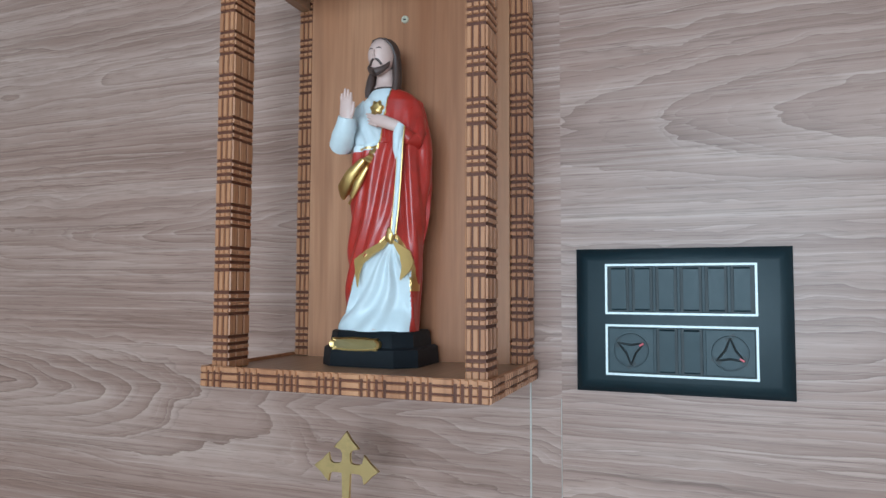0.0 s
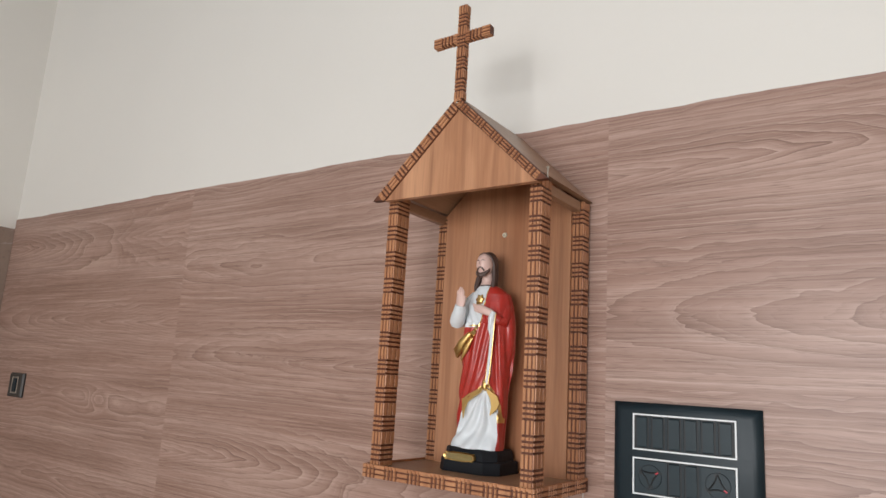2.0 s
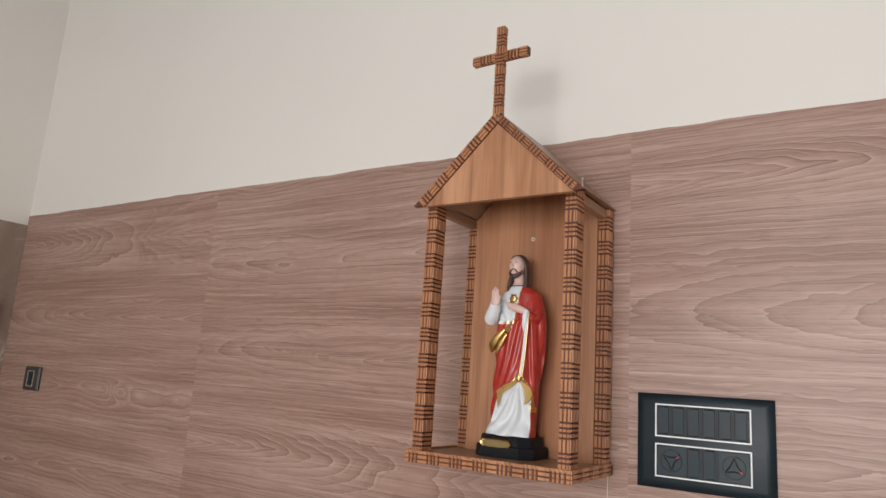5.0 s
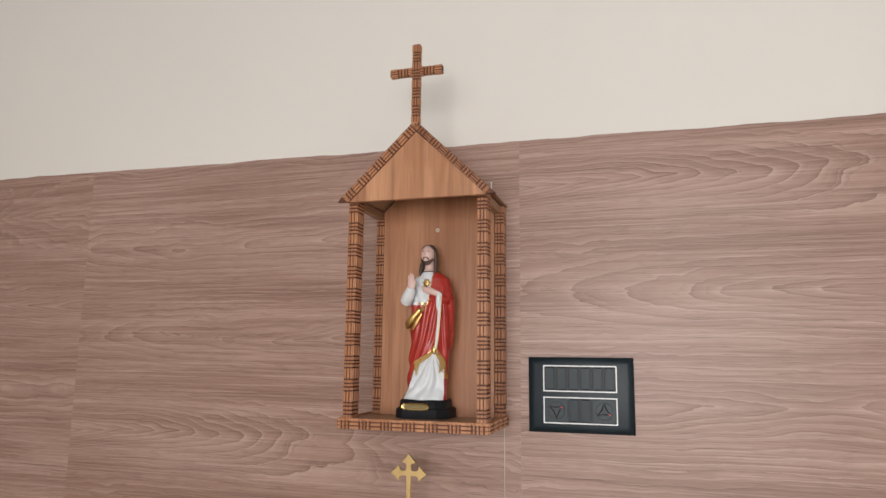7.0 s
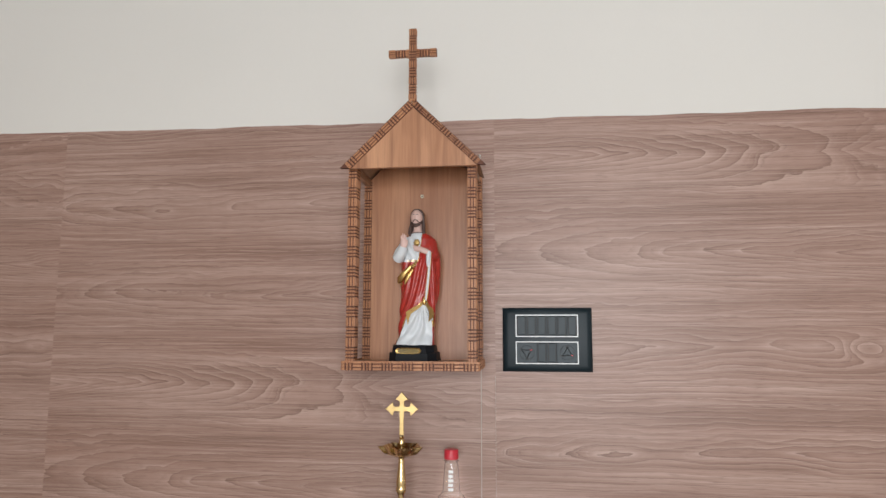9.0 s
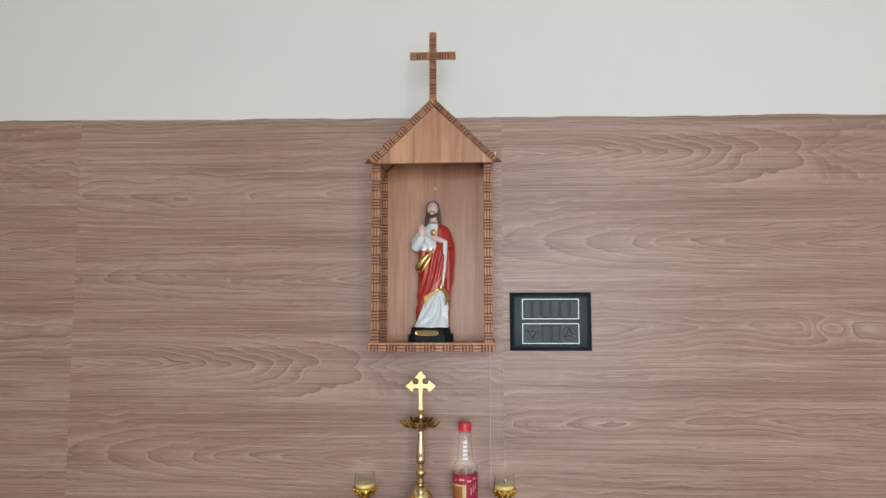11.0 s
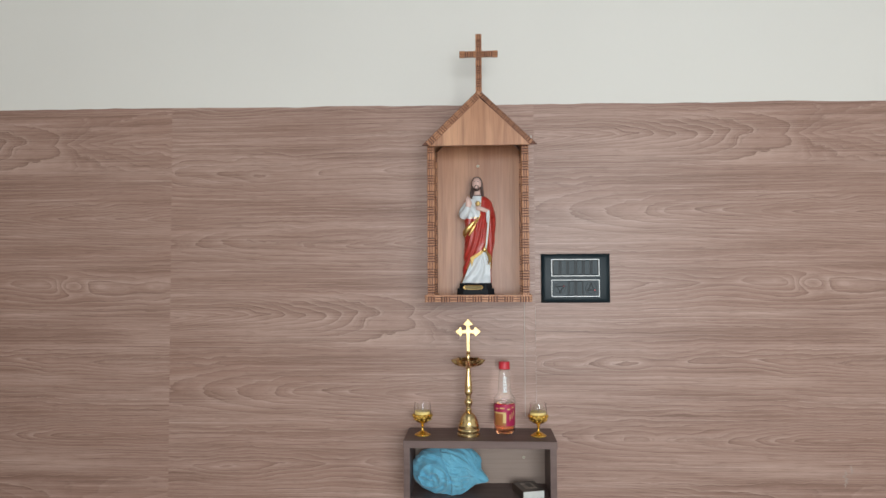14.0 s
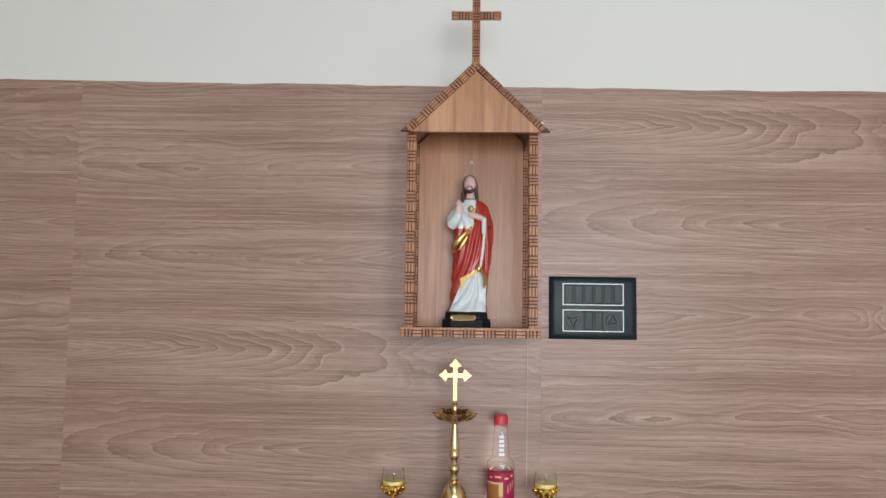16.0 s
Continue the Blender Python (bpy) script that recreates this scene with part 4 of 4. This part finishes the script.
            wave = 1 + 0.05 * math.sin(v.co.z * 420 + 3 * math.atan2(d.y, d.x)) * (1 - smooth(0.300, 0.318, v.co.z)) * smooth(0.012, 0.014, d.length)
            d = Matrix.Rotation(turn, 3, "Z") @ d * wave
            v.co.x, v.co.y = hx + d.x, d.y - 0.002
    bmesh.ops.translate(bm, verts=bm.verts, vec=at)
    ob = part("statue", bm, [ROBE_WHITE, ROBE_RED, ROBE_GOLD, PALE, UMBER, PLINTH, DULL_GOLD], None, "", 40)
    return tagged(ob, "painted robed statue in white and red on a black plinth", "statue")


statue((-0.0145, -0.076, ZB))


# ---- things on the shelf ----
def oil_lamp(at):
    t = thing("oil_lamp", at, "tall polished brass oil lamp topped with a cross", "oil lamp")
    bm = bmesh.new()
    foot = [(0.0300, 0.0), (0.0318, 0.002), (0.0318, 0.006), (0.0295, 0.009), (0.0300, 0.013), (0.0312, 0.016), (0.0300, 0.019), (0.0280, 0.021), (0.0285, 0.026),
            (0.0290, 0.029), (0.0270, 0.032), (0.0262, 0.036), (0.0240, 0.044), (0.0205, 0.052), (0.0160, 0.059), (0.0105, 0.064), (0.0070, 0.066)]
    lathe(bm, foot, at, 56)
    part("foot", bm, BRASS, t, "bell-shaped brass foot", 35)
    bm = bmesh.new()
    stem = [(0.0070, 0.066), (0.0085, 0.069), (0.0088, 0.073), (0.0062, 0.077), (0.0066, 0.082), (0.0105, 0.088), (0.0118, 0.093), (0.0100, 0.098), (0.0062, 0.102), (0.0060, 0.109),
            (0.0080, 0.114), (0.0108, 0.118), (0.0112, 0.123), (0.0095, 0.128), (0.0105, 0.132), (0.0100, 0.140), (0.0078, 0.160), (0.0062, 0.178), (0.0060, 0.186), (0.0090, 0.190), (0.0090, 0.1935)]
    lathe(bm, stem, at, 36)
    part("stem", bm, BRASS, t, "turned brass stem", 35)
    bm = bmesh.new()

    def spouts(a, r, z):
        return 1 + (0.30 * max(0.0, math.cos(5 * (a + math.pi / 2) / 1.0)) ** 5 if r > 0.028 else 0.0)

    dish = [(0.0060, 0.1905), (0.0180, 0.1908), (0.0285, 0.1965), (0.0350, 0.2050), (0.0392, 0.2115), (0.0380, 0.2120), (0.0335, 0.2065), (0.0275, 0.1990), (0.0170, 0.1932), (0.0060, 0.1930)]
    lathe(bm, dish, at, 100, wave=spouts)
    part("dish", bm, BRASS, t, "shallow brass dish with pointed spouts", 40)
    bm = bmesh.new()
    lathe(bm, [(0.0062, 0.1945), (0.0068, 0.204), (0.0052, 0.209), (0.0062, 0.213), (0.0062, 0.222), (0.0045, 0.226), (0.0058, 0.230), (0.0040, 0.233)], at, 28)
    part("finial", bm, BRASS, t, "", 35)
    # cross cut from plate, with barbed ends
    arm = [(0.0050, 0.0050), (0.0038, 0.0090), (0.0038, 0.0150), (0.0060, 0.0186), (0.0142, 0.0196), (0.0112, 0.0236), (0.0062, 0.0268), (0.0040, 0.0312), (0.0, 0.0365)]
    out = []
    for q in range(4):
        rot = Matrix.Rotation(-q * math.pi / 2, 2)
        pts = [Vector((-w, h)) for w, h in arm] + [Vector((w, h)) for w, h in reversed(arm[:-1])]
        if q == 2:
            pts = [Vector((-0.0040, 0.0040)), Vector((-0.0038, 0.03)), Vector((-0.0036, 0.050)), Vector((-0.0052, 0.0545)), Vector((0.0052, 0.0545)), Vector((0.0036, 0.050)), Vector((0.0038, 0.03)), Vector((0.0040, 0.0040))]
        out += [rot @ p for p in pts]
    keep = [p for i, p in enumerate(out) if (p - out[i - 1]).length > 1e-5]
    bm = bmesh.new()
    fr = [bm.verts.new((at[0] + p.x, at[1] - 0.0018, at[2] + 0.2885 + p.y)) for p in keep]
    bk = [bm.verts.new((at[0] + p.x, at[1] + 0.0018, at[2] + 0.2885 + p.y)) for p in keep]
    n = len(keep)
    bm.faces.new(fr), bm.faces.new(bk)
    for i in range(n):
        bm.faces.new((fr[i], fr[(i + 1) % n], bk[(i + 1) % n], bk[i]))
    bmesh.ops.bevel(bm, geom=[e for e in bm.edges if len({v.co.y for v in e.verts}) == 1], offset=0.0006, segments=1, affect="EDGES")
    part("cross", bm, SATIN_BRASS, t, "flat brass cross with barbed ends")
    return t


oil_lamp((-0.037, -0.098, HZ1))


def bottle(at):
    t = thing("plastic_bottle", at, "clear plastic bottle with red cap, crimson label and amber liquid", "bottle")
    body = [(0.010, 0.004), (0.0240, 0.0), (0.0275, 0.004), (0.0287, 0.010), (0.0275, 0.014), (0.0287, 0.018), (0.0284, 0.021), (0.0274, 0.023), (0.0274, 0.084), (0.0287, 0.086), (0.0287, 0.092),
            (0.0275, 0.095), (0.0280, 0.099), (0.0250, 0.105), (0.0205, 0.109), (0.0190, 0.113), (0.0176, 0.116), (0.0172, 0.126), (0.0163, 0.140), (0.0152, 0.158), (0.0138, 0.172), (0.0125, 0.178), (0.0150, 0.180), (0.0150, 0.182), (0.0118, 0.183), (0.0118, 0.196)]
    bm = bmesh.new()
    body += [(r - 0.0009, z) for r, z in reversed(body[1:])]
    lathe(bm, body, at, 48)
    part("body", bm, PET, t, "clear ribbed plastic", 35).visible_shadow = False
    bm = bmesh.new()
    inner = [(0.0215, 0.004), (0.0258, 0.006), (0.0262, 0.012), (0.0256, 0.026), (0.0256, 0.080), (0.0252, 0.086)]
    lathe(bm, inner, at, 48)
    part("liquid", bm, AMBER, t, "amber liquid", 35).visible_shadow = False
    bm = bmesh.new()
    lathe(bm, [(0.0278, 0.0225), (0.0279, 0.084)], at, 64, cap=False)
    label = part("label_sleeve", bm, LABEL_RED, t, "crimson printed sleeve", 60)

    def patch(name, a0, a1, z0, z1, mat, parent, r=0.0281):
        bm = bmesh.new()
        n = 8
        lo = [bm.verts.new((at[0] + r * math.sin(a0 + (a1 - a0) * i / n), at[1] - r * math.cos(a0 + (a1 - a0) * i / n), at[2] + z0)) for i in range(n + 1)]
        hi = [bm.verts.new((v.co.x, v.co.y, at[2] + z1)) for v in lo]
        for i in range(n):
            bm.faces.new((lo[i], lo[i + 1], hi[i + 1], hi[i]))
        part(name, bm, mat, parent)

    patch("label_panel", -1.2, 0.10, 0.0235, 0.058, AMBER_LABEL, label, 0.0282)
    patch("label_panel", -1.3, 0.10, 0.058, 0.0625, LABEL_YELLOW, label, 0.0282)
    patch("label_panel", -0.20, 0.10, 0.032, 0.0585, LABEL_YELLOW, label, 0.0284)
    for a0, a1, z0 in ((-0.95, -0.70, 0.070), (-0.50, -0.05, 0.072), (0.20, 0.52, 0.069), (0.70, 0.95, 0.0735)):
        patch("print_bar", a0, a1, z0, z0 + 0.004, LABEL_YELLOW, label, 0.0282)
    for k in range(3):
        patch("print_bar", 0.45 + 0.22 * k, 0.53 + 0.22 * k, 0.038 + 0.006 * k, 0.056 + 0.005 * k, LABEL_YELLOW, label, 0.0282)
    for k in range(5):
        patch("print_bar", -0.25, 0.35 - 0.06 * (k % 2), 0.118 + 0.0095 * k, 0.1245 + 0.0095 * k, WHITE_LINE, t, 0.0180 - 0.0005 * k)
    bm = bmesh.new()
    lathe(bm, [(0.0130, 0.184), (0.0142, 0.185), (0.0142, 0.203), (0.0130, 0.2055), (0.0030, 0.206)], at, 60, wave=lambda a, r, z: 1 + (0.02 * math.cos(30 * a) if r > 0.014 else 0))
    part("cap", bm, RED_CAP, t, "red screw cap", 40)
    return t


pet = bottle((0.065, -0.052, HZ1))
pet.scale = (1.07, 1.07, 0.97)


def goblet(at):
    t = thing("candle_goblet", at, "gilt goblet holding a clear glass with yellow wax", "candle holder", "goblets on the shelf")
    bm = bmesh.new()
    lathe(bm, [(0.0190, 0.0), (0.0215, 0.0015), (0.0205, 0.004), (0.0150, 0.006), (0.0125, 0.009), (0.0060, 0.012), (0.0032, 0.016), (0.0030, 0.024), (0.0055, 0.028), (0.0035, 0.031), (0.0060, 0.034)], at, 40,
          wave=lambda a, r, z: 1 + (0.05 * math.cos(12 * a) if r > 0.012 else 0))
    part("foot", bm, GOLD, t, "gilt foot and stem", 45)
    bm = bmesh.new()
    lathe(bm, [(0.0060, 0.034), (0.0150, 0.0375), (0.0215, 0.043), (0.0255, 0.050), (0.0262, 0.056), (0.0272, 0.060), (0.0250, 0.061), (0.0245, 0.055), (0.0235, 0.049), (0.0190, 0.0425)], at, 96, cap=False,
          wave=lambda a, r, z: 1 + (0.05 * math.cos(10 * a) * math.sin(z * 420) + 0.025 * math.sin(22 * a + z * 500) if r > 0.014 else 0))
    for k in range(12):
        a = math.tau * k / 12
        blob(bm, (at[0] + 0.0262 * math.cos(a), at[1] + 0.0262 * math.sin(a), at[2] + 0.0555), (0.0030, 0.0030, 0.0034), 0, 10, 8)
        blob(bm, (at[0] + 0.0225 * math.cos(a + 0.26), at[1] + 0.0225 * math.sin(a + 0.26), at[2] + 0.0455), (0.0026, 0.0026, 0.0030), 0, 10, 8)
    part("cup", bm, GOLD, t, "embossed gilt cup", 45)
    bm = bmesh.new()
    lathe(bm, [(0.0130, 0.0395), (0.0200, 0.043), (0.0232, 0.050), (0.0240, 0.060), (0.0240, 0.074), (0.0228, 0.084), (0.0222, 0.091), (0.0210, 0.091), (0.0216, 0.084), (0.0226, 0.074), (0.0226, 0.060), (0.0212, 0.050), (0.0120, 0.043)], at, 44)
    part("glass", bm, GLASS, t, "clear glass tumbler", 40).visible_shadow = False
    bm = bmesh.new()
    lathe(bm, [(0.0100, 0.0440), (0.0200, 0.0505), (0.0222, 0.060), (0.0222, 0.0665), (0.0215, 0.0675), (0.0030, 0.0670)], at, 36)
    part("wax", bm, WAX, t, "yellow wax", 40)
    bm = bmesh.new()
    lathe(bm, [(0.0010, 0.0665), (0.0010, 0.0760), (0.0004, 0.0765)], at, 8)
    part("wick", bm, COVER, t)
    return t


cup = goblet((-0.166, -0.100, HZ1))
copy_thing(cup, Matrix.Translation((0.156, -0.102, HZ1)))


def cloth_bag():
    """A full cotton bag: pleats drawn to a loose corner, a broad band turned over the mouth and rolled folds within it."""
    bm = bmesh.new()
    floor_z, roof_z = HZ0 + 0.0182, HZ1 - 0.0206
    c, r = Vector((-0.096, -0.086, floor_z + 0.0650)), Vector((0.100, 0.066, 0.0700))
    made = bmesh.ops.create_uvsphere(bm, u_segments=240, v_segments=150, radius=1.0)["verts"]
    tail = Vector((0.90, -0.30, -0.30)).normalized()
    up = Vector((0, 0, 1)) - tail * tail.z
    up.normalize()
    side = tail.cross(up)
    for v in made:
        p = v.co.normalized()
        th = math.atan2(p.dot(side), p.dot(up))
        d = math.acos(max(-1.0, min(1.0, p.dot(tail))))
        w = noise.noise(p * 1.7)
        pleat = 0.034 * math.sin(9 * th + 3.0 * w + 1.2 * d) - 0.050 * abs(math.sin(11 * th + 2.6 * w + 0.5 * d)) ** 3 + 0.014 * math.sin(37 * th + 5.0 * w)
        k = 0.97 + pleat * smooth(0.10, 0.6, d) * (1 - 0.6 * smooth(1.1, 1.9, d)) + 0.06 * w
        k -= 0.03 * smooth(0.25, 0.5, d) * (1 - smooth(0.5, 0.85, d))
        q = Vector((p.x * r.x * (1 + 0.14 * smooth(0.0, 0.9, -p.z)), p.y * r.y, p.z * r.z)) * k
        q += tail * 0.026 * (1 - smooth(0.0, 0.42, d))
        v.co = q + c
    # the turned-over mouth: a broad band down the front, and folds wound round within it
    hub = Vector((-0.140, 0.0, floor_z + 0.052))
    for v in made:
        if v.co.y > -0.090:
            continue
        front = min(1.0, (-0.090 - v.co.y) / 0.03)
        seam = v.co.x - (-0.098 - 0.16 * (v.co.z - floor_z - 0.06) + 0.010 * math.sin((v.co.z - floor_z) * 38))
        if seam > 0:
            lift = 0.0105 * (1 - smooth(0.015, 0.070, seam)) * smooth(0.0, 0.003, seam)
            lift -= 0.0034 * abs(math.sin(seam * 120 + v.co.z * 46 + 1.5 * noise.noise(v.co * 18))) ** 7
        else:
            d = Vector((v.co.x - hub.x, 0, v.co.z - hub.z))
            turn = math.atan2(d.z, d.x)
            coil = d.length * 330 + 1.6 * turn + 1.5 * noise.noise(v.co * 30)
            lift = 0.0095 * (0.8 - abs(math.sin(coil * 0.42)) ** 0.7 * 1.2) - 0.010 * (1 - smooth(0.0, 0.024, d.length)) + 0.0022 * math.sin(turn * 6 + d.length * 60)
        v.co.y -= lift * front
    bm.normal_update()
    for v in bm.verts:
        q = v.co * 24.0
        v.co += v.normal * (0.0018 * noise.noise(q) - 0.0018 * max(0.0, 0.5 - abs(noise.noise(q * 1.3 + Vector((7, 3, 1)))) * 3.0))
    for v in bm.verts:
        v.co.z = min(max(v.co.z, floor_z), roof_z)
        v.co.x = max(v.co.x, HX0 + 0.0178)
        v.co.y = max(min(v.co.y, -0.0085), HY + 0.002)
    ob = part("cloth_bag", bm, CLOTH, None, "", 80)
    return tagged(ob, "crumpled turquoise cotton bag stuffed in the shelf", "cloth")


cloth_bag()


def book(at, turn_deg):
    t = thing("book", at, "small thick book with dark cover lying in the shelf", "book")
    turn = Matrix.Translation(at) @ Matrix.Rotation(radians(turn_deg), 4, "Z")
    w, d, h = 0.0305, 0.043, 0.0225
    bm = bmesh.new()
    box(bm, (-w + 0.001, -d + 0.0006, 0.0016), (w - 0.0012, d - 0.001, h - 0.0016), 0, 0.0004, turn)
    for k in range(9):
        z = 0.0030 + k * 0.002
        box(bm, (-w + 0.001, -d + 0.0002, z), (w - 0.0012, -d + 0.0008, z + 0.0011), 0, 0, turn)
    part("pages", bm, PAGES, t, "pale page block")
    for z0 in (0.0, h - 0.0015):
        part("cover", boxed((-w, -d, z0), (w, d, z0 + 0.0015), 0.0004, turn), COVER, t, "dark cover")
    part("spine", boxed((-w - 0.0012, -d, 0.0), (-w, d, h), 0.0004, turn), COVER, t)
    part("cover_print", boxed((-0.016, -0.024, h), (0.018, 0.030, h + 0.0003), 0, turn), COVER_ART, t, "mottled beige picture panel")
    part("cover_print", boxed((-0.004, -0.010, h + 0.0003), (0.010, 0.024, h + 0.0005), 0, turn), COVER, t)
    return t


book((0.127, -0.108, HZ0 + 0.018), 16)

# pale scuff and small flaws on the paper
for xa, za, ln, wd in ((1.028, 0.862, 0.055, 0.010), (1.045, 0.90, 0.03, 0.006)):
    bm = bmesh.new()
    rng = random.Random(int(xa * 1000))
    n = 14
    pts = [(xa + rng.uniform(-0.3, 1.0) * wd * math.sin(math.pi * i / n), za + ln * i / n) for i in range(n + 1)]
    lo = [bm.verts.new((x - wd * 0.35 * math.sin(math.pi * i / n) - 0.0003, -0.0012, z)) for i, (x, z) in enumerate(pts)]
    hi = [bm.verts.new((x + wd * 0.35 * math.sin(math.pi * i / n) + 0.0003, -0.0012, z)) for i, (x, z) in enumerate(pts)]
    for i in range(n):
        bm.faces.new((lo[i], hi[i], hi[i + 1], lo[i + 1]))
    part("scuff", bm, SCUFF, paper, "pale scuff on the paper")
